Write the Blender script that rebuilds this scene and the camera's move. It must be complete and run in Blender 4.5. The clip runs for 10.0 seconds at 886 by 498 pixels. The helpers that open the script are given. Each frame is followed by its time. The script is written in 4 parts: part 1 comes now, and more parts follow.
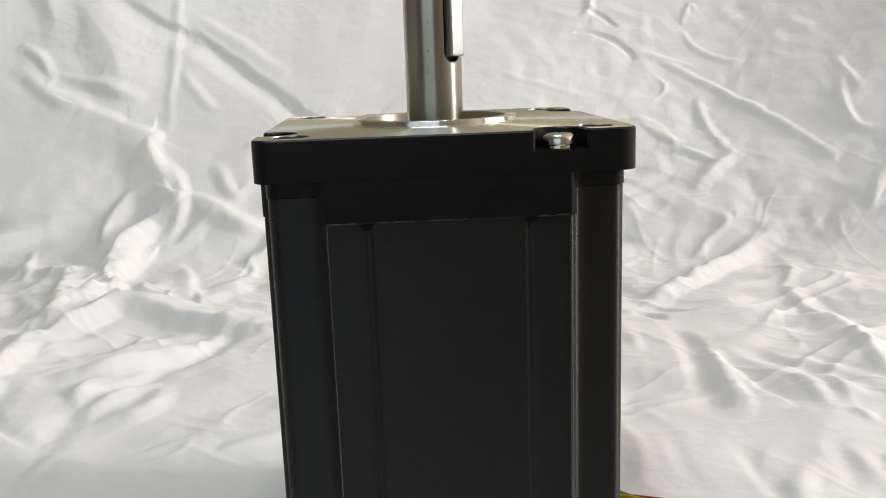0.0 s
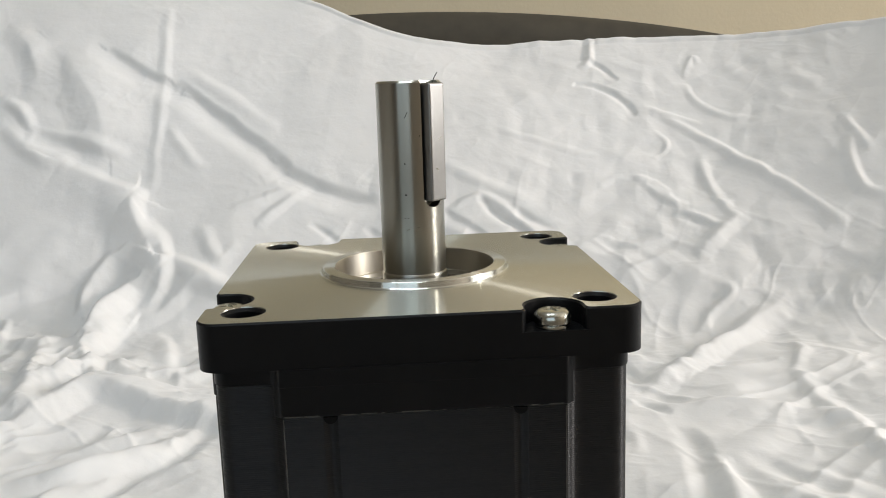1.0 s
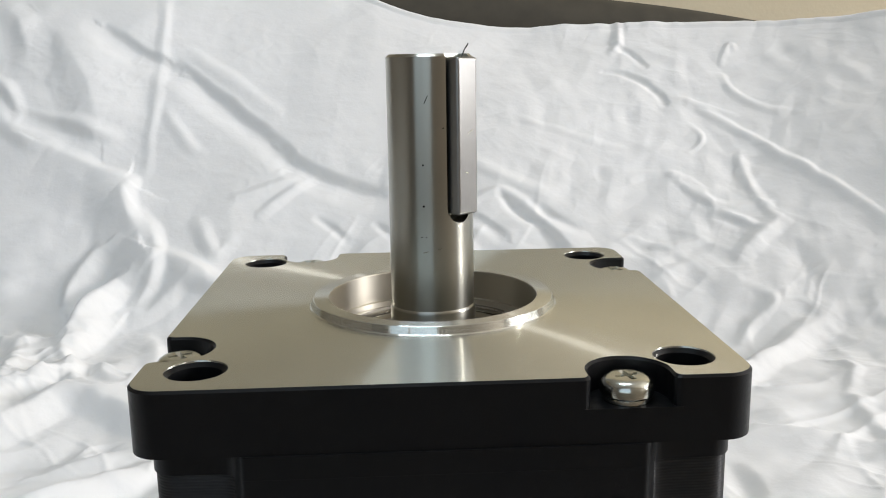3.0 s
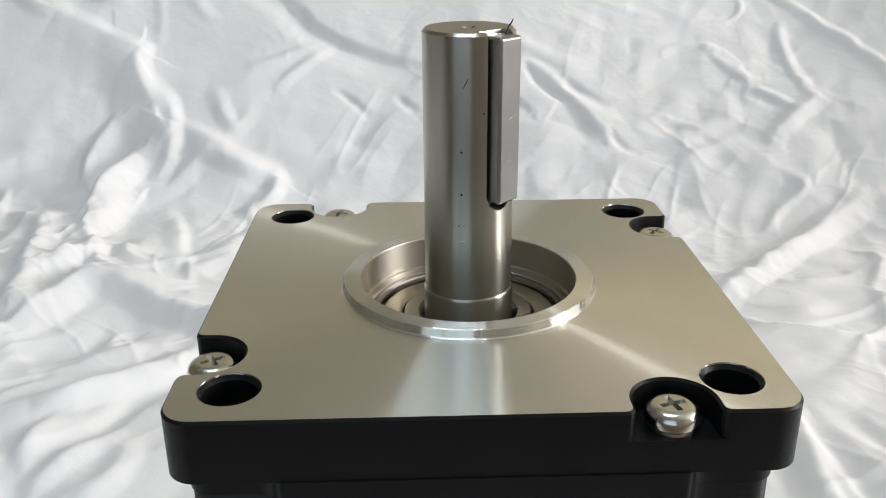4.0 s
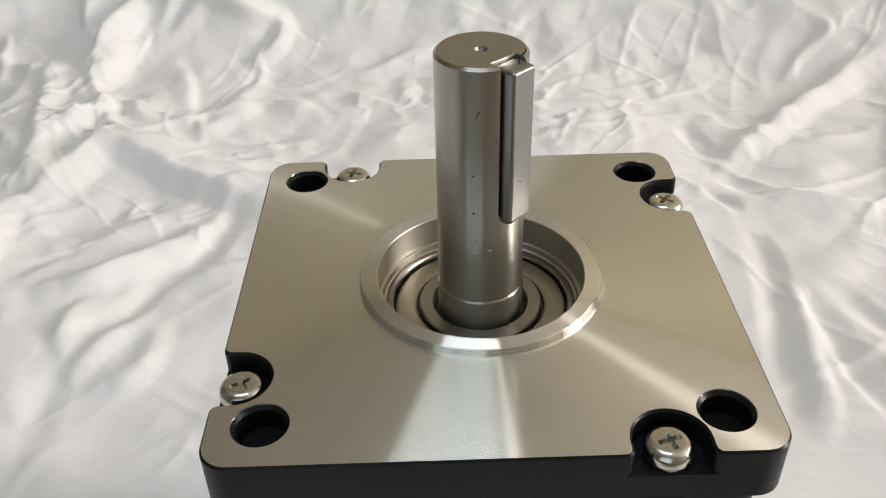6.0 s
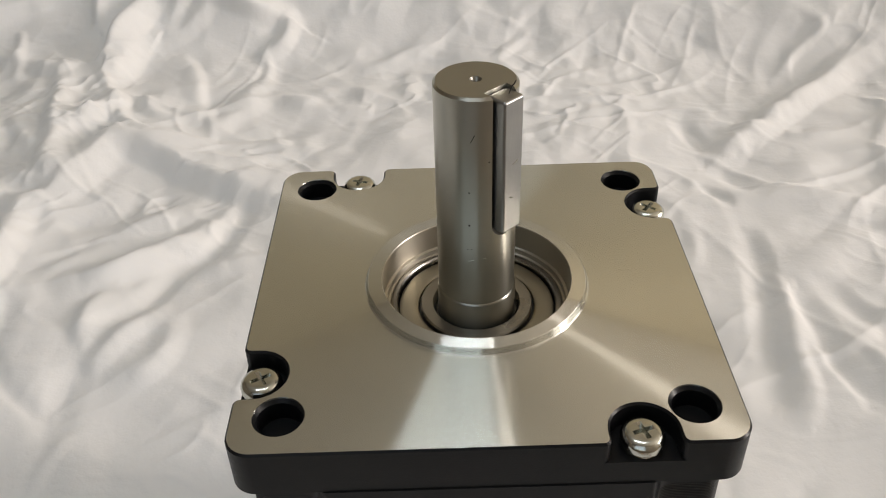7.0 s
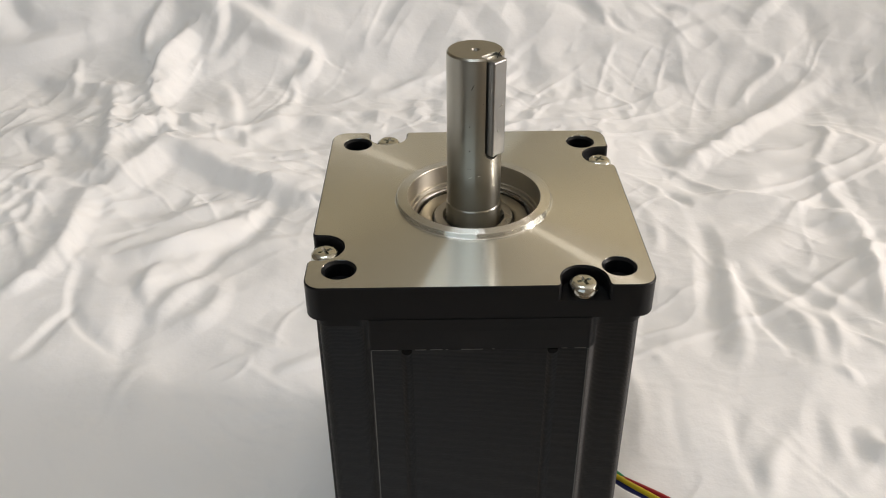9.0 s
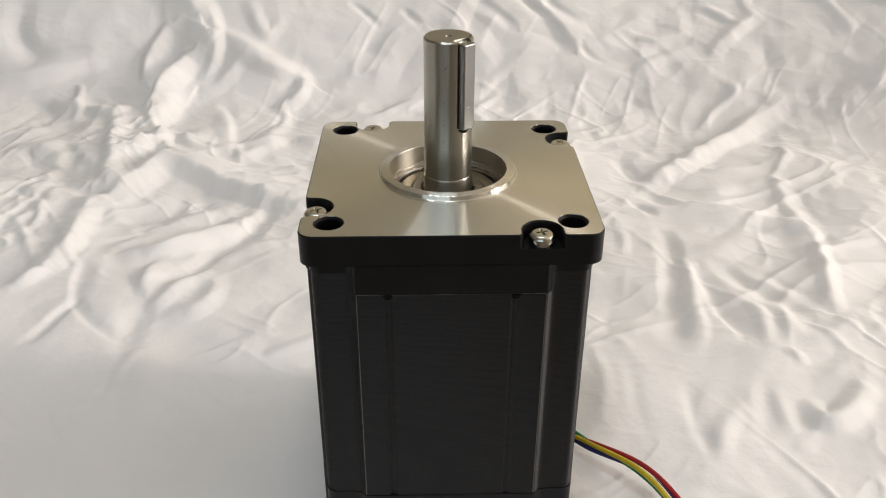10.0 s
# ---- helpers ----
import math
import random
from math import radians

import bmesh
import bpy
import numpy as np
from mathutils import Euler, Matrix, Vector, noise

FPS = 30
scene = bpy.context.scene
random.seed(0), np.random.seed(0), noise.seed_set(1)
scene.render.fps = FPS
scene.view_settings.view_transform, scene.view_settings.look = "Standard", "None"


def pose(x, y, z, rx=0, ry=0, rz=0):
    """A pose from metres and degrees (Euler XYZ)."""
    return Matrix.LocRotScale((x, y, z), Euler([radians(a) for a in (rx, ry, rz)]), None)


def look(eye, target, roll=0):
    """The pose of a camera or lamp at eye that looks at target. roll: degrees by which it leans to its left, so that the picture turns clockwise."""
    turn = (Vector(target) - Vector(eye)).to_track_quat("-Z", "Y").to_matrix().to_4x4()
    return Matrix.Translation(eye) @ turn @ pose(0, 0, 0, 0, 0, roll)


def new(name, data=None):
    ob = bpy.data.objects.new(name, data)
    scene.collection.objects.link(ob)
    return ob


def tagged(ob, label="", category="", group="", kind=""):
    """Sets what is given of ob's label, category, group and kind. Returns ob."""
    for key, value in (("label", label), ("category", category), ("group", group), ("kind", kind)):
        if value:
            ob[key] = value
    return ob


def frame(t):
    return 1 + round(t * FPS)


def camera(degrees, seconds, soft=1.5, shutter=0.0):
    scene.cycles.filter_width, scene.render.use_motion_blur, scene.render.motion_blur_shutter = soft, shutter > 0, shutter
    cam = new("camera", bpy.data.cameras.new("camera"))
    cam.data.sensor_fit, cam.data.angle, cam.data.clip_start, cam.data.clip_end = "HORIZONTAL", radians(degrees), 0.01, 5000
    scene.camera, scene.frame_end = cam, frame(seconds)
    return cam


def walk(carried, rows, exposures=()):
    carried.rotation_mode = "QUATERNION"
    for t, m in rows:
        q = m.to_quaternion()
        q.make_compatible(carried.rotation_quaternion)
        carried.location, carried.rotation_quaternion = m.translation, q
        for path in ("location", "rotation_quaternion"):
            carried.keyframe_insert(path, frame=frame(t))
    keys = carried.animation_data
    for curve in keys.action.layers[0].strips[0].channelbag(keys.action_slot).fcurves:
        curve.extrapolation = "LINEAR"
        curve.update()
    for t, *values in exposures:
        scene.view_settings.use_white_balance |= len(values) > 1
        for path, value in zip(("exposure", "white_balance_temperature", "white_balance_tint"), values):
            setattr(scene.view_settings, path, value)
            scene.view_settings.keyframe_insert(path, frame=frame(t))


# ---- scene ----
cam = camera(53.05, 10.0, soft=1.0)
PATH = [
    (0, (-0.01713, -0.30373, 0.17356), (-0.00542, -0.10852, 0.13167), -1.99),
    (0.5, (-0.01110, -0.28091, 0.19370), (0.00025, -0.08527, 0.15373), -2.01),
    (1, (-0.00726, -0.26234, 0.20886), (0.00469, -0.06630, 0.17110), -1.80),
    (1.5, (-0.00907, -0.24822, 0.21007), (0.00265, -0.05181, 0.17419), -1.49),
    (2, (-0.00534, -0.22603, 0.20115), (0.00564, -0.02958, 0.16531), -0.92),
    (3.5, (-0.00917, -0.19054, 0.21649), (-0.00123, 0.00258, 0.16509), -0.82),
    (4, (-0.01052, -0.18078, 0.23389), (-0.00541, 0.00457, 0.15891), -0.46),
    (4.5, (-0.01012, -0.16834, 0.24980), (-0.00561, 0.00828, 0.15609), 0.22),
    (5, (-0.00896, -0.16473, 0.25830), (-0.00473, 0.00294, 0.14936), -0.47),
    (5.5, (-0.00980, -0.16185, 0.26624), (-0.00723, 0.00247, 0.15225), -1.10),
    (7, (-0.00837, -0.17562, 0.29382), (-0.00821, -0.01524, 0.17433), -1.78),
    (7.5, (-0.00525, -0.19151, 0.28675), (-0.00457, -0.03051, 0.16809), -2.00),
    (8, (-0.00498, -0.21993, 0.29920), (-0.00440, -0.05729, 0.18281), -1.67),
    (8.5, (-0.01169, -0.24896, 0.30678), (-0.01082, -0.08400, 0.19370), -0.84),
    (9, (-0.01319, -0.27701, 0.31118), (-0.01195, -0.10927, 0.20227), -0.54),
    (9.5, (-0.01191, -0.30795, 0.31295), (-0.00980, -0.13714, 0.20892), -0.57),
    (10, (-0.01040, -0.32907, 0.30374), (-0.00587, -0.15531, 0.20481), 0.18),
]
walk(cam, [(t, look(eye, target, roll)) for t, eye, target, roll in PATH],
     exposures=[(0.0, -0.68, 6700, 10.5), (1.0, -0.73, 6580, 10.5), (2.0, -0.69, 6420, 10.5), (3.5, -0.62, 6300, 11), (4.5, -0.69, 6350, 12), (5.5, -0.67, 6550, 13),
                (7.0, -0.95, 7000, 14), (8.0, -0.85, 6950, 13.5), (10.0, -0.73, 7000, 15)])

# ---- world and light ----
world = bpy.data.worlds.new("sky")
scene.world = world
world.use_nodes = True
sky = world.node_tree.nodes.new("ShaderNodeTexSky")
sky.sky_type, sky.sun_disc = "NISHITA", False
sky.sun_elevation, sky.sun_rotation = radians(38), radians(140)
world.node_tree.links.new(sky.outputs[0], world.node_tree.nodes["Background"].inputs[0])
world.node_tree.nodes["Background"].inputs[1].default_value = 0.1


def window_light(name, place, inward, width, height, watts, colour):
    """An area lamp: daylight in a window's opening, or light under the ceiling."""
    lamp = bpy.data.lights.new(name, "AREA")
    lamp.shape, lamp.size, lamp.size_y = "RECTANGLE", width, height
    lamp.energy, lamp.color = watts, colour
    ob = new(name, lamp)
    ob.matrix_world = look(place, Vector(place) + Vector(inward))
    return ob


window_light("window_daylight", (-0.62, -1.46, 0.80), (0, 1, 0), 1.28, 1.36, 7.0, (0.75, 0.89, 1.0))
window_light("window_daylight", (3.17, 0.05, 1.19), (-1, 0, 0), 2.16, 1.50, 43, (1.0, 0.97, 0.955))
# narrow bright lamp added over the wide one, for the streak on the metal
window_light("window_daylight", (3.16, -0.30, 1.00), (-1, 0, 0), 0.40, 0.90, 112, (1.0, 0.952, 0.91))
window_light("ceiling_lamp_light", (-0.225, -0.12, 2.005), (0, 0.0001, -1), 0.75, 0.15, 17.5, (0.75, 0.89, 1.0))
# unseen strip, added to give the turned face its thin bright line
window_light("ceiling_lamp_light", (0.215, -0.12, 2.005), (0, 0.0001, -1), 0.07, 0.15, 2.4, (0.95, 0.97, 1.0))


# ---- materials ----
def material(name, colour, rough=0.5, metal=0.0, spec=0.5):
    m = bpy.data.materials.new(name)
    m.use_nodes = True
    b = m.node_tree.nodes["Principled BSDF"]
    b.inputs["Base Color"].default_value = (*colour, 1)
    b.inputs["Roughness"].default_value = rough
    b.inputs["Metallic"].default_value = metal
    b.inputs["Specular IOR Level"].default_value = spec
    return m


class Nodes:
    """Short hand for wiring up a material."""

    def __init__(self, m):
        self.t = m.node_tree
        self.b = self.t.nodes["Principled BSDF"]

    def add(self, kind, **values):
        n = self.t.nodes.new("ShaderNode" + kind)
        for key, value in values.items():
            n.inputs[key].default_value = value
        return n

    def link(self, a, b):
        self.t.links.new(a, b)

    def coords(self, scale=(1, 1, 1)):
        c, m = self.add("TexCoord"), self.add("Mapping", Scale=scale)
        self.link(c.outputs["Object"], m.inputs["Vector"])
        return m.outputs["Vector"]

    def noise(self, scale, detail=4.0, stretch=(1, 1, 1), rough=0.55):
        n = self.add("TexNoise", Scale=scale, Detail=detail, Roughness=rough)
        self.link(self.coords(stretch), n.inputs["Vector"])
        return n.outputs["Fac"]

    def ramp(self, fac, stops):
        r = self.add("ValToRGB")
        e = r.color_ramp.elements
        while len(e) < len(stops):
            e.new(0.5)
        for el, (at, value) in zip(e, stops):
            el.position, el.color = at, (*value, 1) if isinstance(value, tuple) else (value, value, value, 1)
        self.link(fac, r.inputs["Fac"])
        return r.outputs["Color"]

    def bump(self, height, strength, distance, below=None):
        n = self.add("Bump", Strength=strength, Distance=distance)
        self.link(height, n.inputs["Height"])
        if below:
            self.link(below, n.inputs["Normal"])
        return n.outputs["Normal"]


def black_paint():
    m = material("black_anodised_aluminium", (0.005, 0.005, 0.005), 0.34, 0.0, 0.20)
    n = Nodes(m)
    n.link(n.ramp(n.noise(900, 3), [(0.3, 0.28), (0.7, 0.42)]), n.b.inputs["Roughness"])
    n.link(n.ramp(n.noise(35, 5), [(0.3, (0.0036, 0.0044, 0.0054)), (0.75, (0.0080, 0.0079, 0.0081))]), n.b.inputs["Base Color"])
    n.link(n.bump(n.noise(2600, 2), 0.25, 0.0001), n.b.inputs["Normal"])
    return m


def laminated_steel():
    m = material("black_painted_laminations", (0.005, 0.005, 0.005), 0.40, 0.0, 0.36)
    n = Nodes(m)
    wave = n.add("TexWave", Scale=2 * math.pi / 20 / 0.00056, Distortion=0.6, Detail=2.0)
    wave.bands_direction = "Z"
    n.link(n.coords(), wave.inputs["Vector"])
    coarse = n.noise(60, 4, (1, 1, 14))
    n.link(n.ramp(coarse, [(0.3, (0.0032, 0.0039, 0.0048)), (0.75, (0.0072, 0.0071, 0.0073))]), n.b.inputs["Base Color"])
    n.link(n.ramp(n.noise(400, 3, (1, 1, 6)), [(0.3, 0.38), (0.7, 0.6)]), n.b.inputs["Roughness"])
    low = n.bump(coarse, 0.15, 0.0004)
    n.link(n.bump(wave.outputs["Fac"], 0.28, 0.00014, low), n.b.inputs["Normal"])
    # the stacked edges spread the gloss up and down
    t = n.add("Tangent")
    t.direction_type, t.axis = "RADIAL", "Z"
    n.link(t.outputs[0], n.b.inputs["Tangent"])
    n.b.inputs["Anisotropic"].default_value = 0.9
    n.b.inputs["Anisotropic Rotation"].default_value = 0.25
    return m


def turned_metal(name, colour, rough, aniso, turn=0.0, smudge=0.015, flank=0.0, haze=0.0, narrow=0.0):
    """Metal turned on a lathe: fine rings round the axis, the gloss drawn out across them."""
    m = material(name, colour, rough, 1.0)
    n = Nodes(m)
    t = n.add("Tangent")
    t.direction_type, t.axis = "RADIAL", "Z"
    n.link(t.outputs[0], n.b.inputs["Tangent"])
    n.b.inputs["Anisotropic"].default_value = aniso
    n.b.inputs["Anisotropic Rotation"].default_value = turn
    dirt = n.noise(45, 5)
    n.link(n.ramp(dirt, [(0.3, rough - smudge), (0.75, rough + smudge)]), n.b.inputs["Roughness"])
    c = Vector(colour)
    n.link(n.ramp(n.noise(18, 5), [(0.3, tuple(c * 0.9)), (0.7, tuple(c * 1.06))]), n.b.inputs["Base Color"])
    if flank:
        # the tool leaves ridges finer than can be seen, whose long flanks fall away from the axis
        steps = [n.add("VectorMath") for _ in range(3)]
        steps[0].operation, steps[1].operation, steps[2].operation = "NORMALIZE", "MULTIPLY_ADD", "NORMALIZE"
        n.link(n.coords((1, 1, 0)), steps[0].inputs[0])
        n.link(steps[0].outputs[0], steps[1].inputs[0])
        steps[1].inputs[1].default_value = (flank, flank, flank)
        n.link(n.add("NewGeometry").outputs["Normal"], steps[1].inputs[2])
        n.link(steps[1].outputs[0], steps[2].inputs[0])
        n.link(steps[2].outputs[0], n.b.inputs["Normal"])
    if haze:
        # the rings draw the gloss out across them, far and narrow; coarser tool marks spread part of it further
        fine = n.add("BsdfAnisotropic", Roughness=rough, Anisotropy=narrow, Rotation=turn + 0.25)
        n.link(t.outputs[0], fine.inputs["Tangent"])
        wide = n.add("BsdfAnisotropic", Roughness=haze, Anisotropy=0.2 * aniso, Rotation=turn + 0.25)
        n.link(t.outputs[0], wide.inputs["Tangent"])
        for socket, other in (("Base Color", "Color"), ("Normal", "Normal")):
            for link in list(n.b.inputs[socket].links):
                n.link(link.from_socket, wide.inputs[other])
                n.link(link.from_socket, fine.inputs[other])
        mix = n.add("MixShader", Fac=0.13)
        n.link(fine.outputs[0], mix.inputs[1])
        n.link(wide.outputs[0], mix.inputs[2])
        n.link(mix.outputs[0], n.t.nodes["Material Output"].inputs["Surface"])
    return m


def ground_metal(name, colour, rough, stretch, bump=0.08, vary=0.03, patchy=1.0):
    m = material(name, colour, rough, 1.0)
    n = Nodes(m)
    grain = n.noise(500, 4, stretch)
    n.link(n.ramp(grain, [(0.3, max(rough - vary, 0.03)), (0.7, rough + vary)]), n.b.inputs["Roughness"])
    c = Vector(colour)
    n.link(n.ramp(n.noise(60, 5), [(0.3, tuple(c * (1 - 0.15 * patchy))), (0.7, tuple(c * (1 + 0.08 * patchy)))]), n.b.inputs["Base Color"])
    if bump:
        n.link(n.bump(grain, bump, 0.0001), n.b.inputs["Normal"])
    return m


def cotton():
    m = material("white_cotton", (0.8, 0.8, 0.79), 0.85, 0.0, 0.25)
    n = Nodes(m)
    n.b.inputs["Sheen Weight"].default_value = 0.12
    n.link(n.ramp(n.noise(3.5, 4), [(0.3, (0.77, 0.765, 0.75)), (0.7, (0.83, 0.83, 0.825))]), n.b.inputs["Base Color"])
    fine = n.bump(n.noise(38, 5, rough=0.65), 0.32, 0.0026)
    n.link(n.bump(n.noise(1500, 2), 0.03, 0.0002, fine), n.b.inputs["Normal"])
    return m


def plaster(name, colour):
    m = material(name, colour, 0.9, 0.0, 0.3)
    n = Nodes(m)
    c = Vector(colour)
    n.link(n.ramp(n.noise(2.0, 6), [(0.3, tuple(c * 0.94)), (0.7, tuple(c * 1.05))]), n.b.inputs["Base Color"])
    n.link(n.bump(n.noise(120, 3), 0.3, 0.002), n.b.inputs["Normal"])
    return m


def grained(name, dark, light, scale, stretch, rough=0.55, bump=0.2):
    m = material(name, light, rough)
    n = Nodes(m)
    g = n.noise(scale, 5, stretch)
    n.link(n.ramp(g, [(0.3, dark), (0.7, light)]), n.b.inputs["Base Color"])
    n.link(n.bump(g, bump, 0.002), n.b.inputs["Normal"])
    return m


def insulation(name, colour):
    m = material(name, colour, 0.38)
    n = Nodes(m)
    c = Vector(colour)
    n.link(n.ramp(n.noise(160, 3), [(0.3, tuple(c * 0.85)), (0.7, tuple(c * 1.1))]), n.b.inputs["Base Color"])
    return m


BLACK, STATOR = black_paint(), laminated_steel()
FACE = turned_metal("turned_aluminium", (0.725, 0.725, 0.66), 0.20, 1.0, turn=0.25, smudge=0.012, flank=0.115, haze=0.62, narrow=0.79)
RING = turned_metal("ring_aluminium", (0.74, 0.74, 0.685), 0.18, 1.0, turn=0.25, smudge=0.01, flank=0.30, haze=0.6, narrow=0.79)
# same aluminium as the ring, set darker in colour for the inner faces
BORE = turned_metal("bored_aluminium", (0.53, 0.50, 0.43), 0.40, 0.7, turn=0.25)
STEEL = turned_metal("ground_shaft_steel", (0.43, 0.425, 0.38), 0.29, 0.8, turn=0.25, smudge=0.012)
SHAFTEND = turned_metal("turned_shaft_end", (0.36, 0.35, 0.31), 0.36, 0.0)
KEYSTEEL = ground_metal("drawn_key_steel", (0.34, 0.34, 0.33), 0.36, (6, 6, 0.6), 0.2)
BEARING = turned_metal("bearing_steel", (0.34, 0.33, 0.31), 0.28, 0.3)
SHIELD = turned_metal("bearing_shield", (0.37, 0.33, 0.25), 0.45, 0.3)
ZINC = ground_metal("zinc_plated_steel", (0.62, 0.63, 0.57), 0.21, (1, 1, 1), 0.15)
DARKSTEEL = ground_metal("dark_oiled_steel", (0.10, 0.10, 0.095), 0.4, (1, 1, 1))
WORN_GLINT = ground_metal("worn_glint_edge", (0.14, 0.14, 0.135), 0.4, (1, 1, 1))
# near black: painted shade of the seam notches, also dark specks and a scratch
DARK = material("notch_shade_and_specks", (0.004, 0.004, 0.004), 0.7, 0.0, 0.1)
CLOTH = cotton()
WALL = plaster("beige_wall_paint", (0.60, 0.54, 0.40))
CEILING = plaster("white_ceiling_paint", (0.60, 0.58, 0.53))
FLOORWOOD = grained("floor_laminate", (0.22, 0.15, 0.09), (0.36, 0.26, 0.16), 6, (8, 0.6, 1))
TABLEWOOD = grained("table_wood", (0.20, 0.12, 0.07), (0.33, 0.21, 0.12), 9, (0.6, 8, 1))
FABRIC = grained("brown_upholstery", (0.046, 0.040, 0.028), (0.062, 0.054, 0.038), 40, (1, 1, 1), 0.8, 0.1)
FRAME = plaster("white_window_frame", (0.75, 0.75, 0.73))


# ---- mesh helpers ----
def finish(name, bm, mat, parent=None, smooth=35.0, label=""):
    """Links a bmesh as one mesh object."""
    bmesh.ops.recalc_face_normals(bm, faces=bm.faces)
    me = bpy.data.meshes.new(name)
    bm.to_mesh(me)
    bm.free()
    for m in mat if isinstance(mat, (list, tuple)) else (mat,):
        me.materials.append(m)
    if smooth:
        me.polygons.foreach_set("use_smooth", [True] * len(me.polygons))
        me.set_sharp_from_angle(angle=radians(smooth))
    ob = new(name, me)
    ob.parent = parent
    if smooth:
        even = ob.modifiers.new("even_shading", "WEIGHTED_NORMAL")
        even.keep_sharp, even.weight = True, 100
    return tagged(ob, label)


def part(name, bm, mat, parent, label="", smooth=35.0):
    return finish(name, bm, mat, parent, smooth, label)


def thing(name, label, category, at=(0, 0, 0), group="", kind=""):
    ob = new(name)
    ob.empty_display_size = 0.02
    ob.location = at
    return tagged(ob, label, category, group, kind)


def box(bm, x0, x1, y0, y1, z0, z1, bevel=0.0, segments=2):
    made = bmesh.ops.create_cube(bm, size=1.0)["verts"]
    for v in made:
        v.co = Vector((x0 + (v.co.x + 0.5) * (x1 - x0), y0 + (v.co.y + 0.5) * (y1 - y0), z0 + (v.co.z + 0.5) * (z1 - z0)))
    if bevel:
        bmesh.ops.bevel(bm, geom=list({e for v in made for e in v.link_edges}), offset=bevel, segments=segments, affect="EDGES", profile=0.5)
    return bm


def lathe(bm, profile, segments=96, cx=0.0, cy=0.0, closed=True):
    """Turns a profile of (radius, height) about a vertical axis."""
    rings = []
    for r, z in profile:
        if r < 1e-6:
            rings.append([bm.verts.new((cx, cy, z))])
        else:
            rings.append([bm.verts.new((cx + r * math.cos(a), cy + r * math.sin(a), z)) for a in (2 * math.pi * k / segments for k in range(segments))])
    pairs = list(zip(rings, rings[1:])) + ([(rings[-1], rings[0])] if closed and len(rings[0]) > 1 and len(rings[-1]) > 1 else [])
    for a, b in pairs:
        for k in range(segments):
            j = (k + 1) % segments
            if len(a) == 1 and len(b) == 1:
                break
            if len(a) == 1:
                bm.faces.new((a[0], b[k], b[j]))
            elif len(b) == 1:
                bm.faces.new((a[k], a[j], b[0]))
            else:
                bm.faces.new((a[k], a[j], b[j], b[k]))
    return bm


def skin(bm, loops):
    """Walls between outlines of equal count, each (points, height). Returns the rows of vertices."""
    rows = [[bm.verts.new((x, y, z)) for x, y in pts] for pts, z in loops]
    for a, b in zip(rows, rows[1:]):
        for k in range(len(a)):
            j = (k + 1) % len(a)
            bm.faces.new((a[k], a[j], b[j], b[k]))
    return rows


def cap(bm, rows):
    """A flat face between an outline and the holes in it."""
    edges = []
    for row in rows:
        for a, b in zip(row, row[1:] + row[:1]):
            edges.append(bm.edges.get((a, b)) or bm.edges.new((a, b)))
    bmesh.ops.triangle_fill(bm, use_beauty=True, use_dissolve=False, edges=edges, normal=(0, 0, 1))


def circle(cx, cy, r, count=48):
    return [(cx + r * math.cos(2 * math.pi * k / count), cy + r * math.sin(2 * math.pi * k / count)) for k in range(count)]


def arc(cx, cy, r, a0, a1, steps):
    return [(cx + r * math.cos(radians(a0 + (a1 - a0) * k / steps)), cy + r * math.sin(radians(a0 + (a1 - a0) * k / steps))) for k in range(steps + 1)]


def tube(bm, points, radius, sides=10):
    """A round wire along a smooth line of points."""
    pts = [Vector(p) for p in points]
    line = []
    for i in range(len(pts) - 1):
        p0, p1, p2, p3 = pts[max(i - 1, 0)], pts[i], pts[i + 1], pts[min(i + 2, len(pts) - 1)]
        for k in range(12):
            t = k / 12
            line.append(0.5 * (2 * p1 + (p2 - p0) * t + (2 * p0 - 5 * p1 + 4 * p2 - p3) * t * t + (3 * p1 - p0 - 3 * p2 + p3) * t ** 3))
    line.append(pts[-1])
    rings, side = [], Vector((0, 0, 1)).cross(line[1] - line[0]).normalized()
    for i, p in enumerate(line):
        d = (line[min(i + 1, len(line) - 1)] - line[max(i - 1, 0)]).normalized()
        side = (side - d * side.dot(d)).normalized()
        up = d.cross(side)
        rings.append([bm.verts.new(p + radius * (math.cos(a) * side + math.sin(a) * up)) for a in (2 * math.pi * k / sides for k in range(sides))])
    for a, b in zip(rings, rings[1:]):
        for k in range(sides):
            bm.faces.new((a[k], a[(k + 1) % sides], b[(k + 1) % sides], b[k]))
    bm.faces.new(rings[0]), bm.faces.new(rings[-1])
    return bm


def carve(ob, cutter):
    """Cuts the form of one mesh out of another, and does away with the cutter."""
    ob.modifiers.clear()
    cutter.modifiers.clear()
    mod = ob.modifiers.new("cut", "BOOLEAN")
    mod.operation, mod.solver, mod.object, mod.use_self = "DIFFERENCE", "EXACT", cutter, True
    done = bpy.data.meshes.new_from_object(ob.evaluated_get(bpy.context.evaluated_depsgraph_get()))
    ob.modifiers.remove(mod)
    old, ob.data = ob.data, done
    bpy.data.meshes.remove(old)
    bpy.data.objects.remove(cutter)
    done.polygons.foreach_set("use_smooth", [True] * len(done.polygons))
    done.set_sharp_from_angle(angle=radians(30))
    return ob


# ---- the room ----
X0, X1, Y0, Y1, ZF, ZC = -2.3, 3.1, -1.4, 1.7, -0.75, 2.05


def wall_piece(name, x0, x1, y0, y1, z0, z1, mat, label, category="wall"):
    return tagged(finish(name, box(bmesh.new(), x0, x1, y0, y1, z0, z1), mat, None, 0), label, category, kind="structure")


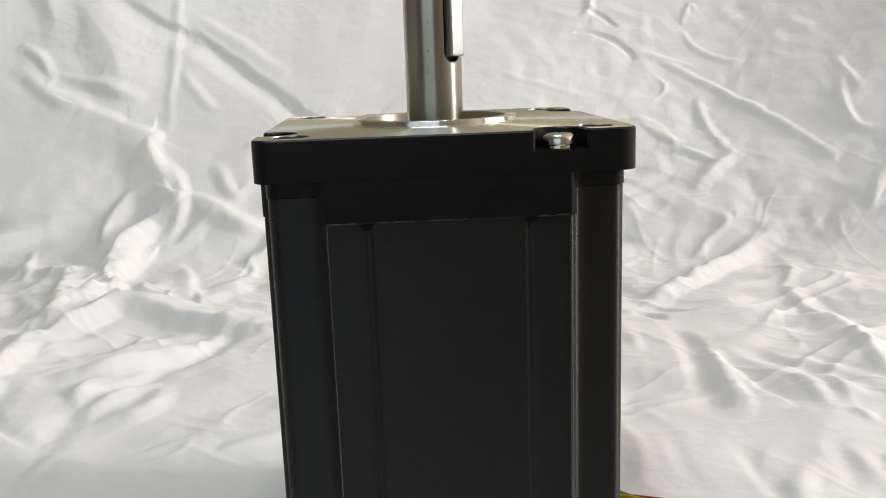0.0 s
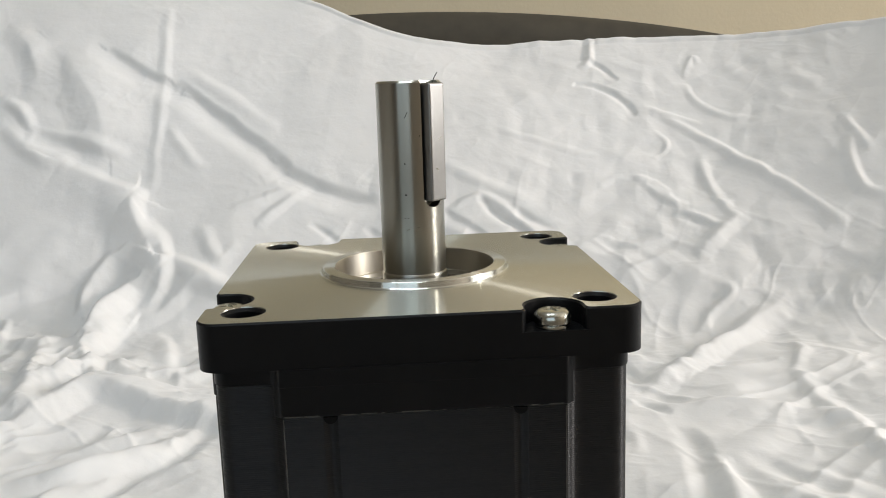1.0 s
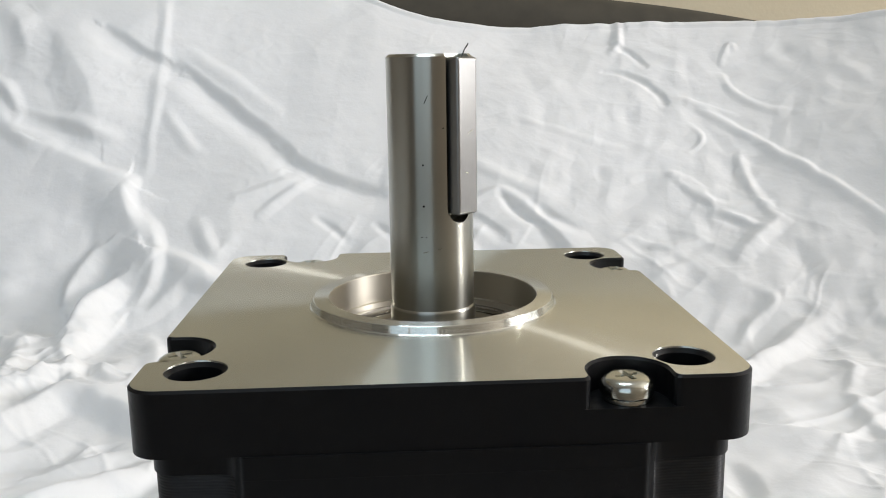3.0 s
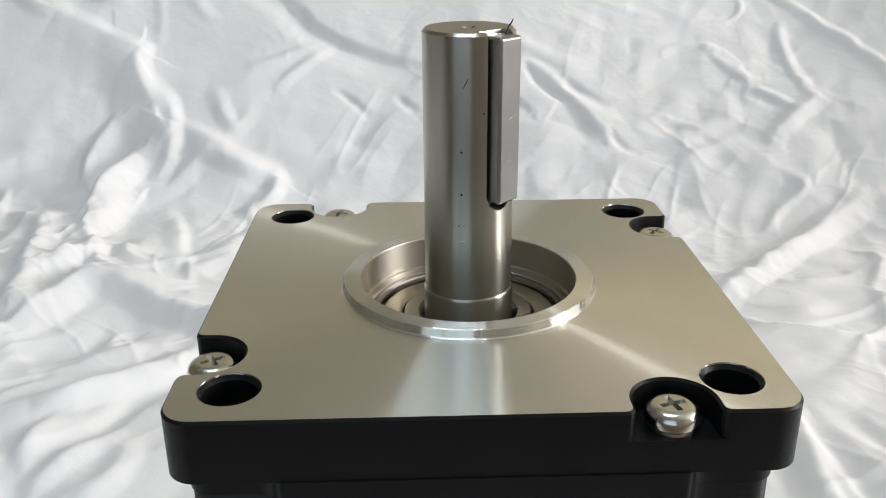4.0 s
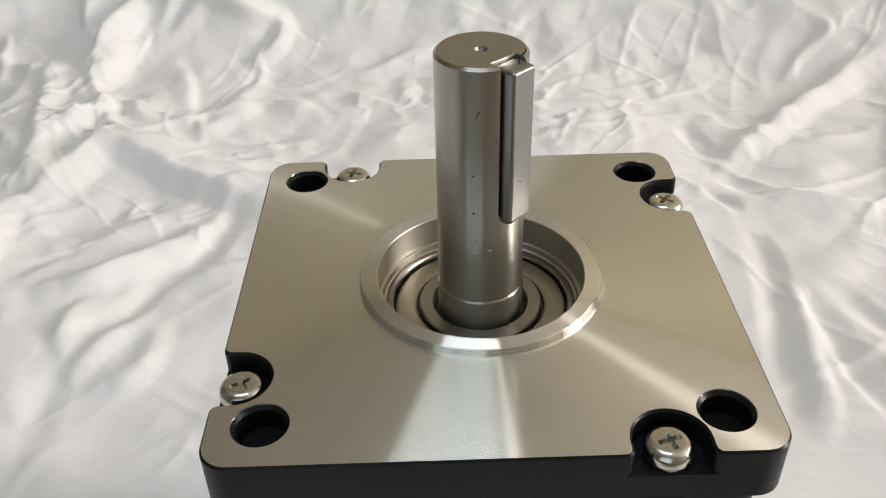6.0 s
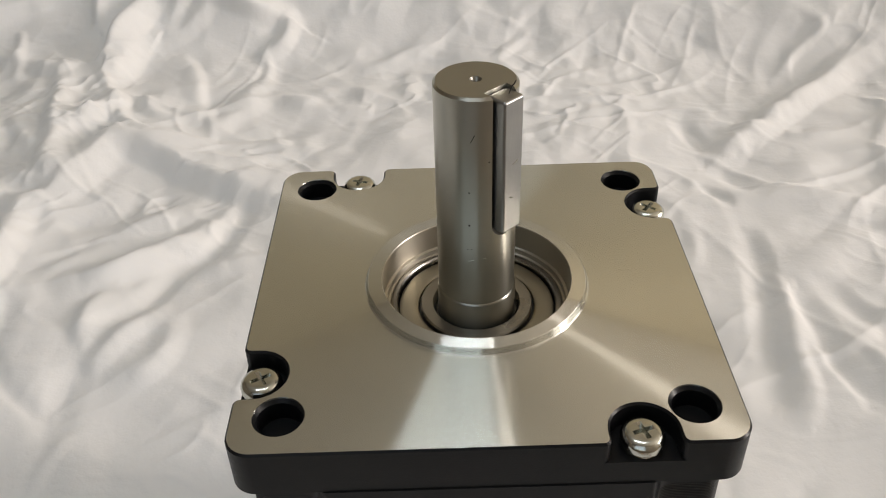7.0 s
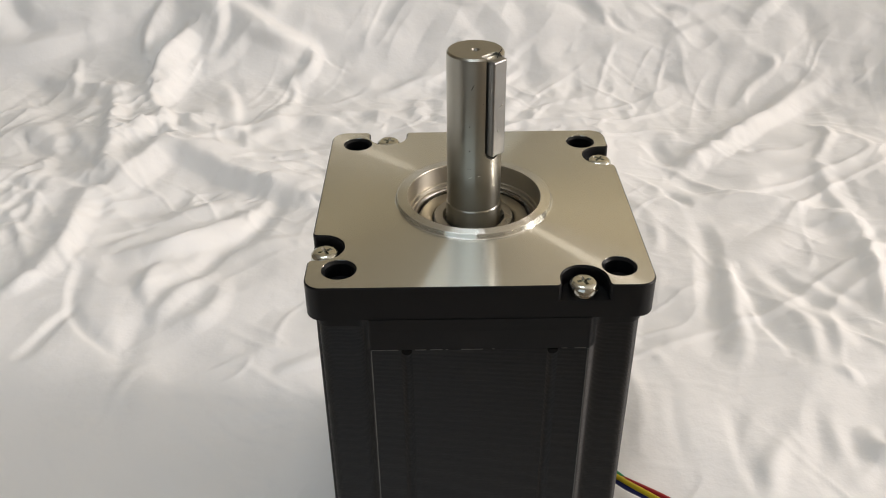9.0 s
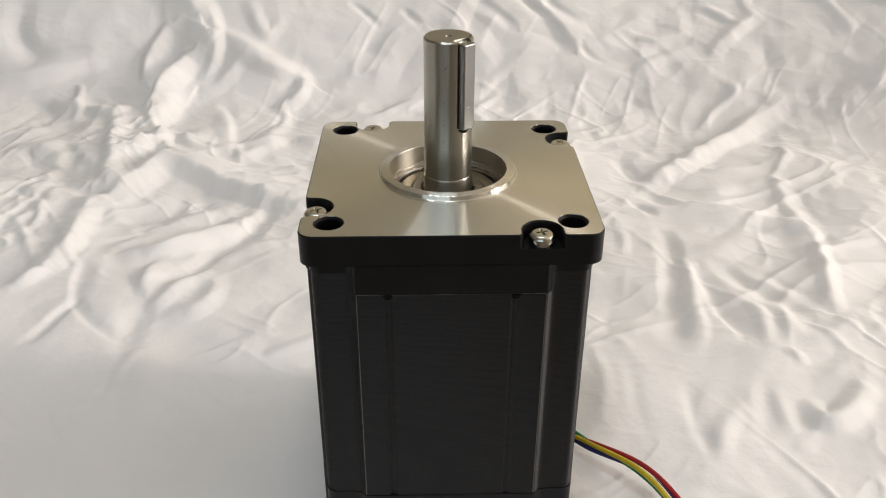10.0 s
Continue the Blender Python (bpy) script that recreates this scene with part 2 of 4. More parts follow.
# beige wall colour set darker on the unseen walls to cut bounced light
DARKENED_BEIGE = plaster("darkened_beige_paint", (0.24, 0.21, 0.17))
wall_piece("floor", X0 - 0.12, X1 + 0.12, Y0 - 0.12, Y1 + 0.12, ZF - 0.1, ZF, FLOORWOOD, "brown wood laminate floor of the room", "floor")
wall_piece("ceiling", X0 - 0.12, X1 + 0.12, Y0 - 0.12, Y1 + 0.12, ZC, ZC + 0.1, CEILING, "plain white painted ceiling of the room", "ceiling")
wall_piece("wall_north", X0 - 0.12, X1 + 0.12, Y1, Y1 + 0.12, ZF, ZC, WALL, "plain beige painted wall behind the sofa")
wall_piece("wall_west", X0 - 0.12, X0, Y0, Y1, ZF, ZC, DARKENED_BEIGE, "plain side wall in darkened beige")


def pierced_wall(name, cuts, z0, z1, place, label):
    """A wall in one mesh with window openings between every second pair of cuts. place turns (along, depth, height) into the room."""
    bm = bmesh.new()
    for k, (p, q) in enumerate(zip(cuts, cuts[1:])):
        if k % 2 == 0:
            box(bm, p, q, -0.12, 0, ZF, ZC)
        else:
            box(bm, p, q, -0.12, 0, ZF, z0)
            box(bm, p, q, -0.12, 0, z1, ZC)
    bm.transform(place)
    return tagged(finish(name, bm, DARKENED_BEIGE, None, 0), label, "wall", kind="structure")


SOUTH, EAST = pose(0, Y0, 0), pose(X1, 0, 0, 0, 0, 90)
pierced_wall("wall_south", [X0 - 0.12, -1.30, 0.06, X1 + 0.12], 0.08, 1.52, SOUTH, "wall in darkened beige with a wide window opening")
pierced_wall("wall_east", [Y0, -1.05, 1.15, Y1], 0.42, 1.96, EAST, "wall in darkened beige with a wide window")


def window(name, x0, x1, z0, z1, bars, place, label):
    w = thing(name, label, "window", kind="structure")
    w.matrix_world = place
    bm = bmesh.new()
    for p, q, c, d in ((x0, x1, z0, z0 + 0.03), (x0, x1, z1 - 0.03, z1), (x0, x0 + 0.03, z0 + 0.03, z1 - 0.03), (x1 - 0.03, x1, z0 + 0.03, z1 - 0.03)):
        box(bm, p, q, -0.055, -0.005, c, d, 0.004, 1)
    part("window_frame", bm, FRAME, w)
    for x in bars:
        part("mullion", box(bmesh.new(), x - 0.025, x + 0.025, -0.054, -0.006, z0 + 0.03, z1 - 0.03, 0.004, 1), FRAME, w)
    return w


window("window_1", -1.30, 0.06, 0.08, 1.52, (-0.62,), SOUTH, "wide white framed window with two panes")
window("window_2", -1.05, 1.15, 0.42, 1.96, (), EAST, "wide white framed window without bars")

# a flat lamp on the ceiling, over the front of the table, with an added narrow strip beside it
ceiling_lamp = thing("ceiling_lamp", "flat white ceiling panel lamp with a narrow strip", "lamp", (-0.225, -0.12, ZC))
for name, u0, u1 in (("frame", -0.396, 0.396), ("strip_frame", 0.398, 0.495)):
    bm = bmesh.new()
    for p, q, c, d in ((u0, u1, -0.100, -0.080), (u0, u1, 0.080, 0.100), (u0, u0 + 0.018, -0.080, 0.080), (u1 - 0.018, u1, -0.080, 0.080)):
        box(bm, p, q, c, d, -0.04, 0, 0.003, 1)
    part(name, bm, FRAME, ceiling_lamp)
    part("back_plate", box(bmesh.new(), u0 + 0.019, u1 - 0.019, -0.079, 0.079, -0.03, -0.002), FRAME, ceiling_lamp, "", 0)

# ---- table and sofa ----
table = thing("table", "brown wooden table under the white cloth", "table", (0, -0.1, ZF))
TOP = -0.014
part("tabletop", box(bmesh.new(), -1.0, 1.0, -0.14, 0.70, -ZF + TOP - 0.03, -ZF + TOP, 0.004), TABLEWOOD, table)
for sx in (-0.93, 0.93):
    for sy in (-0.09, 0.65):
        part("leg", box(bmesh.new(), sx - 0.03, sx + 0.03, sy - 0.03, sy + 0.03, 0, -ZF + TOP - 0.03, 0.003, 1), TABLEWOOD, table)

sofa = thing("sofa", "dark brown upholstered sofa with an arched back", "sofa", (0, 0.86, ZF))


def arched(ring):
    """A long padded form under a flat arch; ring gives its section, as (depth, height), for the arch's height there."""
    bm, rows = bmesh.new(), []
    for i in range(61):
        x = -0.95 + 1.9 * i / 60
        rows.append([bm.verts.new((x, y, z)) for y, z in ring(-ZF + 0.2926 - 0.227 * (x - 0.028) ** 2)])
    for a, b in zip(rows, rows[1:]):
        for k in range(len(a)):
            j = (k + 1) % len(a)
            bm.faces.new((a[k], a[j], b[j], b[k]))
    bm.faces.new(rows[0]), bm.faces.new(rows[-1])
    return bm


RIM = 0.045
quarter = [math.pi / 2 * k / 6 for k in range(7)]
part("backrest", arched(lambda top: [(0.003, 0.0), (0.003, top - RIM), (0.202, top - RIM), (0.202, 0.0)]), FABRIC, sofa)
part("top_roll", arched(lambda top: [(RIM - RIM * math.cos(a), top - RIM + RIM * math.sin(a)) for a in quarter] + [(0.16 + RIM * math.sin(a), top - RIM + RIM * math.cos(a)) for a in quarter]), FABRIC, sofa)

# ---- the white cloth ----
BEND = 0.10
FOLDS = []


def fold(a, b, c, height, left, right):
    """A fold along a curve through a, b, c on the unrolled cloth; left and right are the widths of its two slopes."""
    FOLDS.append((np.array(a), 2 * np.array(b) - (np.array(a) + np.array(c)) / 2, np.array(c), height, left, right))


fold((-0.223, 0.354), (-0.171, 0.316), (-0.104, 0.270), 0.012, 0.034, 0.0125)
fold((-0.253, 0.286), (-0.237, 0.318), (-0.223, 0.354), 0.0105, 0.022, 0.016)
fold((-0.264, 0.280), (-0.256, 0.216), (-0.261, 0.172), 0.00777, 0.011, 0.014)
fold((-0.261, 0.172), (-0.265, 0.164), (-0.272, 0.156), 0.0042, 0.0068, 0.0087)
fold((-0.237, 0.189), (-0.231, 0.159), (-0.226, 0.138), -0.00252, 0.0094, 0.004)
fold((-0.226, 0.138), (-0.232, 0.121), (-0.240, 0.100), -0.00273, 0.0045, 0.0048)
fold((-0.225, 0.138), (-0.211, 0.118), (-0.192, 0.102), -0.00185, 0.0065, 0.0032)
fold((-0.294, 0.452), (-0.274, 0.377), (-0.259, 0.316), 0.00756, 0.013, 0.0089)
fold((-0.311, 0.391), (-0.282, 0.352), (-0.258, 0.316), 0.0042, 0.012, 0.0066)
fold((-0.324, 0.473), (-0.310, 0.463), (-0.295, 0.455), 0.00609, 0.0084, 0.0089)
fold((-0.342, 0.511), (-0.337, 0.487), (-0.332, 0.457), 0.00315, 0.0042, 0.0051)
fold((-0.353, 0.369), (-0.340, 0.384), (-0.305, 0.356), 0.00693, 0.019, 0.017)
fold((-0.248, 0.521), (-0.258, 0.478), (-0.261, 0.442), 0.00831, 0.019, 0.017)
fold((-0.233, 0.499), (-0.246, 0.473), (-0.254, 0.438), 0.00504, 0.01, 0.0081)
fold((-0.265, 0.455), (-0.250, 0.427), (-0.235, 0.403), 0.00336, 0.0054, 0.0053)
fold((-0.235, 0.403), (-0.226, 0.376), (-0.203, 0.353), 0.00462, 0.0063, 0.0062)
fold((-0.207, 0.475), (-0.189, 0.442), (-0.177, 0.389), 0.0042, 0.005, 0.013)
fold((-0.223, 0.414), (-0.209, 0.392), (-0.191, 0.386), 0.00441, 0.0071, 0.0071)
fold((-0.256, 0.387), (-0.246, 0.392), (-0.238, 0.415), 0.00693, 0.014, 0.011)
fold((-0.261, 0.357), (-0.251, 0.377), (-0.248, 0.387), 0.00588, 0.0099, 0.0092)
fold((-0.200, 0.353), (-0.159, 0.344), (-0.098, 0.350), 0.00483, 0.012, 0.014)
fold((-0.161, 0.330), (-0.134, 0.322), (-0.099, 0.341), 0.00399, 0.0078, 0.012)
fold((-0.162, 0.401), (-0.148, 0.418), (-0.136, 0.441), 0.00336, 0.011, 0.01)
fold((-0.163, 0.369), (-0.153, 0.390), (-0.140, 0.401), 0.00315, 0.011, 0.01)
fold((-0.186, 0.537), (-0.153, 0.522), (-0.127, 0.508), 0.00588, 0.014, 0.011)
fold((-0.126, 0.508), (-0.127, 0.489), (-0.143, 0.475), 0.00609, 0.0085, 0.0083)
fold((-0.143, 0.479), (-0.139, 0.462), (-0.140, 0.443), 0.00252, 0.004, 0.005)
fold((-0.121, 0.413), (-0.109, 0.411), (-0.093, 0.399), 0.00336, 0.0078, 0.014)
fold((-0.156, 0.277), (-0.172, 0.261), (-0.191, 0.257), 0.00399, 0.012, 0.0095)
fold((-0.145, 0.243), (-0.174, 0.214), (-0.204, 0.198), 0.00819, 0.013, 0.014)
fold((-0.135, 0.238), (-0.150, 0.206), (-0.167, 0.169), -0.0042, 0.0073, 0.0097)
fold((-0.123, 0.276), (-0.130, 0.242), (-0.143, 0.207), -0.00294, 0.0096, 0.0072)
fold((-0.145, 0.199), (-0.121, 0.209), (-0.089, 0.216), 0.00193, 0.0066, 0.0095)
fold((-0.185, 0.188), (-0.189, 0.169), (-0.187, 0.152), 0.00399, 0.011, 0.0063)
fold((-0.155, 0.170), (-0.166, 0.152), (-0.174, 0.135), 0.00357, 0.0078, 0.0079)
fold((-0.145, 0.157), (-0.146, 0.134), (-0.160, 0.124), 0.00336, 0.0087, 0.009)
fold((-0.185, 0.135), (-0.183, 0.114), (-0.182, 0.095), -0.00252, 0.0082, 0.0084)
fold((-0.224, 0.209), (-0.217, 0.218), (-0.209, 0.222), 0.00336, 0.0088, 0.008)
fold((-0.255, 0.216), (-0.250, 0.196), (-0.242, 0.183), 0.00174, 0.0041, 0.0033)
fold((-0.331, 0.294), (-0.314, 0.292), (-0.294, 0.281), -0.00294, 0.0059, 0.0055)
fold((-0.298, 0.309), (-0.275, 0.297), (-0.255, 0.294), -0.00294, 0.0075, 0.0057)
fold((-0.302, 0.277), (-0.294, 0.261), (-0.293, 0.242), 0.00252, 0.0047, 0.0039)
fold((-0.303, 0.242), (-0.282, 0.210), (-0.267, 0.183), 0.00252, 0.0061, 0.0047)
fold((-0.391, 0.494), (-0.369, 0.483), (-0.346, 0.466), -0.00399, 0.0097, 0.011)
fold((-0.070, 0.103), (-0.081, 0.091), (-0.095, 0.083), 0.00187, 0.0045, 0.0052)
fold((-0.182, 0.066), (-0.184, 0.049), (-0.195, 0.040), -0.000966, 0.0038, 0.0038)
fold((-0.175, 0.086), (-0.179, 0.072), (-0.180, 0.060), 0.00109, 0.0043, 0.0044)
fold((-0.171, 0.081), (-0.162, 0.059), (-0.158, 0.036), 0.00185, 0.011, 0.011)
fold((-0.279, 0.540), (-0.280, 0.525), (-0.281, 0.516), 0.00336, 0.0055, 0.0055)
fold((-0.186, 0.533), (-0.205, 0.508), (-0.225, 0.499), 0.00462, 0.0096, 0.0089)
fold((0.170, 0.314), (0.239, 0.378), (0.317, 0.438), 0.00903, 0.011, 0.013)
fold((0.274, 0.318), (0.270, 0.270), (0.271, 0.240), 0.00378, 0.0098, 0.0059)
fold((0.293, 0.377), (0.299, 0.361), (0.279, 0.327), 0.00273, 0.0054, 0.0044)
fold((0.160, 0.269), (0.212, 0.263), (0.251, 0.244), 0.00546, 0.012, 0.018)
fold((0.251, 0.244), (0.265, 0.235), (0.260, 0.196), 0.00567, 0.0092, 0.016)
fold((0.260, 0.196), (0.254, 0.165), (0.241, 0.120), 0.00483, 0.0077, 0.0077)
fold((0.149, 0.277), (0.156, 0.269), (0.160, 0.261), -0.00315, 0.0055, 0.0051)
fold((0.163, 0.226), (0.157, 0.174), (0.138, 0.097), -0.00399, 0.0076, 0.0097)
fold((0.161, 0.199), (0.162, 0.149), (0.148, 0.083), 0.00231, 0.0042, 0.0082)
fold((0.172, 0.173), (0.171, 0.127), (0.176, 0.087), -0.00273, 0.0098, 0.0037)
fold((0.188, 0.179), (0.201, 0.143), (0.218, 0.109), -0.00336, 0.0071, 0.0088)
fold((0.189, 0.127), (0.192, 0.106), (0.188, 0.082), 0.00204, 0.0056, 0.0049)
fold((0.205, 0.126), (0.205, 0.101), (0.215, 0.086), 0.00126, 0.006, 0.0057)
fold((0.214, 0.160), (0.221, 0.142), (0.231, 0.134), -0.00139, 0.0056, 0.0056)
fold((0.199, 0.233), (0.224, 0.229), (0.249, 0.225), -0.00197, 0.0078, 0.01)
fold((0.197, 0.073), (0.200, 0.071), (0.202, 0.066), 0.00231, 0.0037, 0.0037)
fold((0.135, -0.005), (0.143, 0.015), (0.153, 0.026), 0.00164, 0.0059, 0.0053)
fold((0.132, 0.045), (0.129, 0.022), (0.129, -0.000), -0.00139, 0.0062, 0.0049)
fold((0.087, 0.089), (0.087, 0.062), (0.086, 0.034), 0.000792, 0.0048, 0.0042)
fold((0.092, 0.096), (0.101, 0.093), (0.107, 0.086), 0.00096, 0.0046, 0.0038)
fold((0.132, 0.242), (0.133, 0.220), (0.127, 0.200), 0.00141, 0.0046, 0.0045)
fold((0.245, 0.418), (0.255, 0.432), (0.266, 0.440), 0.00315, 0.0051, 0.0053)
fold((0.270, 0.468), (0.276, 0.455), (0.260, 0.441), 0.00252, 0.0057, 0.0048)
fold((0.157, 0.360), (0.160, 0.345), (0.165, 0.330), -0.00546, 0.009, 0.0087)
fold((0.169, 0.298), (0.177, 0.281), (0.183, 0.272), -0.00294, 0.0097, 0.0096)
fold((0.175, 0.052), (0.168, 0.029), (0.159, 0.007), -0.00126, 0.0056, 0.0056)
fold((0.178, 0.036), (0.175, 0.021), (0.176, 0.011), 0.000972, 0.0051, 0.0053)
fold((0.172, 0.000), (0.182, 0.007), (0.198, 0.021), 0.000918, 0.0049, 0.0048)
fold((0.103, 0.062), (0.101, 0.038), (0.100, 0.023), -0.000592, 0.004, 0.0039)
fold((-0.232, 0.607), (-0.211, 0.556), (-0.221, 0.508), 0.008, 0.00823, 0.035)
fold((-0.206, 0.560), (-0.168, 0.536), (-0.129, 0.511), 0.0118, 0.00918, 0.0449)
fold((-0.277, 0.514), (-0.277, 0.548), (-0.261, 0.575), 0.00632, 0.00711, 0.0163)
fold((-0.261, 0.466), (-0.255, 0.510), (-0.239, 0.539), 0.0156, 0.00901, 0.018)
fold((-0.427, 0.529), (-0.382, 0.533), (-0.338, 0.543), 0.0075, 0.016, 0.016)
fold((-0.413, 0.604), (-0.412, 0.571), (-0.385, 0.552), -0.0062, 0.016, 0.016)
fold((0.267, 0.506), (0.286, 0.523), (0.310, 0.539), 0.0053, 0.00742, 0.00955)
fold((-0.226, 0.790), (-0.169, 0.734), (-0.109, 0.667), -0.00691, 0.0076, 0.0196)
fold((-0.114, 0.672), (-0.070, 0.634), (-0.005, 0.610), -0.00746, 0.00729, 0.0188)
fold((-0.245, 0.908), (-0.238, 0.798), (-0.235, 0.659), 0.00192, 0.00589, 0.00707)
fold((-0.327, 0.690), (-0.284, 0.663), (-0.249, 0.643), 0.0093, 0.0109, 0.0435)
fold((-0.250, 0.645), (-0.246, 0.615), (-0.231, 0.585), 0.00825, 0.0106, 0.0318)
fold((-0.396, 0.746), (-0.358, 0.711), (-0.327, 0.690), 0.00415, 0.0111, 0.0111)
fold((-0.361, 0.856), (-0.309, 0.778), (-0.284, 0.708), 0.00899, 0.0394, 0.0301)
fold((-0.404, 0.880), (-0.381, 0.844), (-0.362, 0.791), 0.00591, 0.0189, 0.0165)
fold((0.200, 0.760), (0.234, 0.739), (0.250, 0.701), -0.00345, 0.00429, 0.00552)
fold((0.227, 0.833), (0.221, 0.802), (0.212, 0.788), 0.00362, 0.0054, 0.00579)
fold((0.273, 0.699), (0.335, 0.614), (0.391, 0.505), 0.00353, 0.00565, 0.00677)
fold((0.300, 0.625), (0.299, 0.585), (0.308, 0.542), 0.00313, 0.00623, 0.005)
fold((0.437, 0.627), (0.437, 0.600), (0.440, 0.576), 0.00317, 0.00553, 0.00587)
fold((0.236, 0.610), (0.263, 0.570), (0.308, 0.558), 0.00311, 0.0062, 0.00498)
fold((0.053, 0.591), (0.087, 0.601), (0.115, 0.568), 0.00307, 0.00611, 0.00491)
fold((0.429, 0.595), (0.418, 0.542), (0.432, 0.520), 0.00407, 0.00684, 0.00738)
fold((-0.180, 0.591), (-0.163, 0.562), (-0.151, 0.569), 0.00392, 0.00836, 0.00836)
fold((0.194, 0.027), (0.202, 0.018), (0.223, 0.042), 0.00587, 0.00803, 0.00803)
fold((0.191, 0.539), (0.206, 0.530), (0.244, 0.529), 0.00213, 0.00426, 0.00426)
fold((0.145, 0.529), (0.149, 0.518), (0.162, 0.508), -0.00261, 0.00418, 0.00418)
fold((0.249, 0.568), (0.275, 0.553), (0.292, 0.533), 0.00339, 0.00542, 0.0065)
fold((0.395, 0.435), (0.402, 0.446), (0.415, 0.463), 0.00584, 0.00699, 0.00699)
fold((0.108, 0.694), (0.145, 0.674), (0.199, 0.649), 0.00131, 0.0049, 0.00525)
fold((0.046, 0.651), (0.083, 0.623), (0.124, 0.598), 0.00224, 0.00895, 0.00671)
fold((0.197, 0.610), (0.240, 0.609), (0.262, 0.565), 0.00167, 0.00391, 0.00502)
fold((0.311, 0.733), (0.324, 0.692), (0.362, 0.664), 0.00204, 0.00422, 0.00543)
fold((0.268, 0.706), (0.289, 0.691), (0.308, 0.676), 0.00168, 0.00336, 0.00456)
fold((0.266, 0.669), (0.272, 0.650), (0.258, 0.637), 0.00163, 0.00326, 0.0035)
fold((0.316, 0.750), (0.329, 0.775), (0.333, 0.767), 0.00177, 0.00354, 0.00379)
fold((-0.216, 0.809), (-0.184, 0.786), (-0.123, 0.722), 0.00221, 0.00708, 0.00944)
fold((-0.360, 0.730), (-0.308, 0.717), (-0.272, 0.699), 0.00419, 0.01, 0.00781)
fold((-0.151, 0.621), (-0.119, 0.628), (-0.097, 0.643), 0.00273, 0.00654, 0.00764)
fold((-0.128, 0.598), (-0.112, 0.613), (-0.086, 0.643), 0.00271, 0.00542, 0.0065)
fold((-0.225, 0.732), (-0.205, 0.692), (-0.187, 0.674), 0.00197, 0.00675, 0.00675)
fold((-0.397, 0.779), (-0.377, 0.762), (-0.362, 0.737), 0.00425, 0.00793, 0.00793)
fold((0.045, 0.589), (0.064, 0.572), (0.082, 0.554), -0.00336, 0.0043, 0.00861)
fold((0.096, 0.583), (0.117, 0.555), (0.136, 0.523), -0.00401, 0.00428, 0.00962)
fold((0.111, 0.589), (0.126, 0.572), (0.142, 0.558), -0.00272, 0.00435, 0.00652)
fold((0.080, 0.513), (0.061, 0.496), (0.048, 0.484), 0.00166, 0.00512, 0.00819)
fold((0.061, 0.477), (0.049, 0.465), (0.039, 0.452), 0.00256, 0.00506, 0.00607)
fold((-0.010, 0.477), (-0.034, 0.466), (-0.060, 0.454), 0.00255, 0.00703, 0.00603)
fold((-0.077, 0.591), (-0.066, 0.582), (-0.054, 0.567), -0.00266, 0.00425, 0.00532)
fold((-0.026, 0.580), (-0.019, 0.572), (-0.011, 0.562), -0.00266, 0.00425, 0.00532)
fold((0.259, 0.562), (0.276, 0.544), (0.292, 0.530), -0.00202, 0.00432, 0.00647)
fold((-0.301, 0.844), (-0.262, 0.809), (-0.225, 0.783), -0.00594, 0.00594, 0.019)
fold((-0.361, 0.734), (-0.331, 0.718), (-0.297, 0.702), -0.00418, 0.00669, 0.0112)
fold((0.215, 0.798), (0.231, 0.784), (0.241, 0.761), -0.00297, 0.00354, 0.00569)
fold((0.195, 0.491), (0.216, 0.504), (0.238, 0.511), 0.00243, 0.00624, 0.00832)
fold((0.081, 0.602), (0.095, 0.581), (0.113, 0.564), -0.00256, 0.00305, 0.0049)


def lattice_noise(x, y, seed):
    """Smooth gradient noise on arrays, about -1 to 1."""
    rng = np.random.default_rng(seed)
    angles = rng.uniform(0, 2 * np.pi, (64, 64))
    xi, yi = np.floor(x).astype(int), np.floor(y).astype(int)
    fx, fy = x - xi, y - yi
    u, v = fx ** 3 * (fx * (fx * 6 - 15) + 10), fy ** 3 * (fy * (fy * 6 - 15) + 10)

    def corner(i, j):
        a = angles[(xi + i) % 64, (yi + j) % 64]
        return np.cos(a) * (fx - i) + np.sin(a) * (fy - j)

    low = corner(0, 0) + u * (corner(1, 0) - corner(0, 0))
    high = corner(0, 1) + u * (corner(1, 1) - corner(0, 1))
    return 1.5 * (low + v * (high - low))


def creases(x, s, length, seed):
    """Flat facets between sharp creases, as in crumpled cotton: pleats in many directions that come and go."""
    h = np.zeros_like(x)
    for k in range(6):
        way = math.pi * (k + 0.4 * math.sin(7.0 * k + seed)) / 6
        bend = 0.5 * lattice_noise(x / length / 3 + k, s / length / 3 - k, seed + 3 * k)
        t = (x * math.cos(way) + s * math.sin(way)) / length + bend + 0.37 * k
        pleat = np.abs(2 * (t - np.floor(t)) - 1)
        pleat = np.sqrt(pleat ** 2 + 0.0009) - 0.5
        here = np.clip(1.7 * lattice_noise(x / length / 1.6 - 5 * k, s / length / 1.6 + 3 * k, seed + 3 * k + 1), 0, 1)
        h += here * pleat
    return h


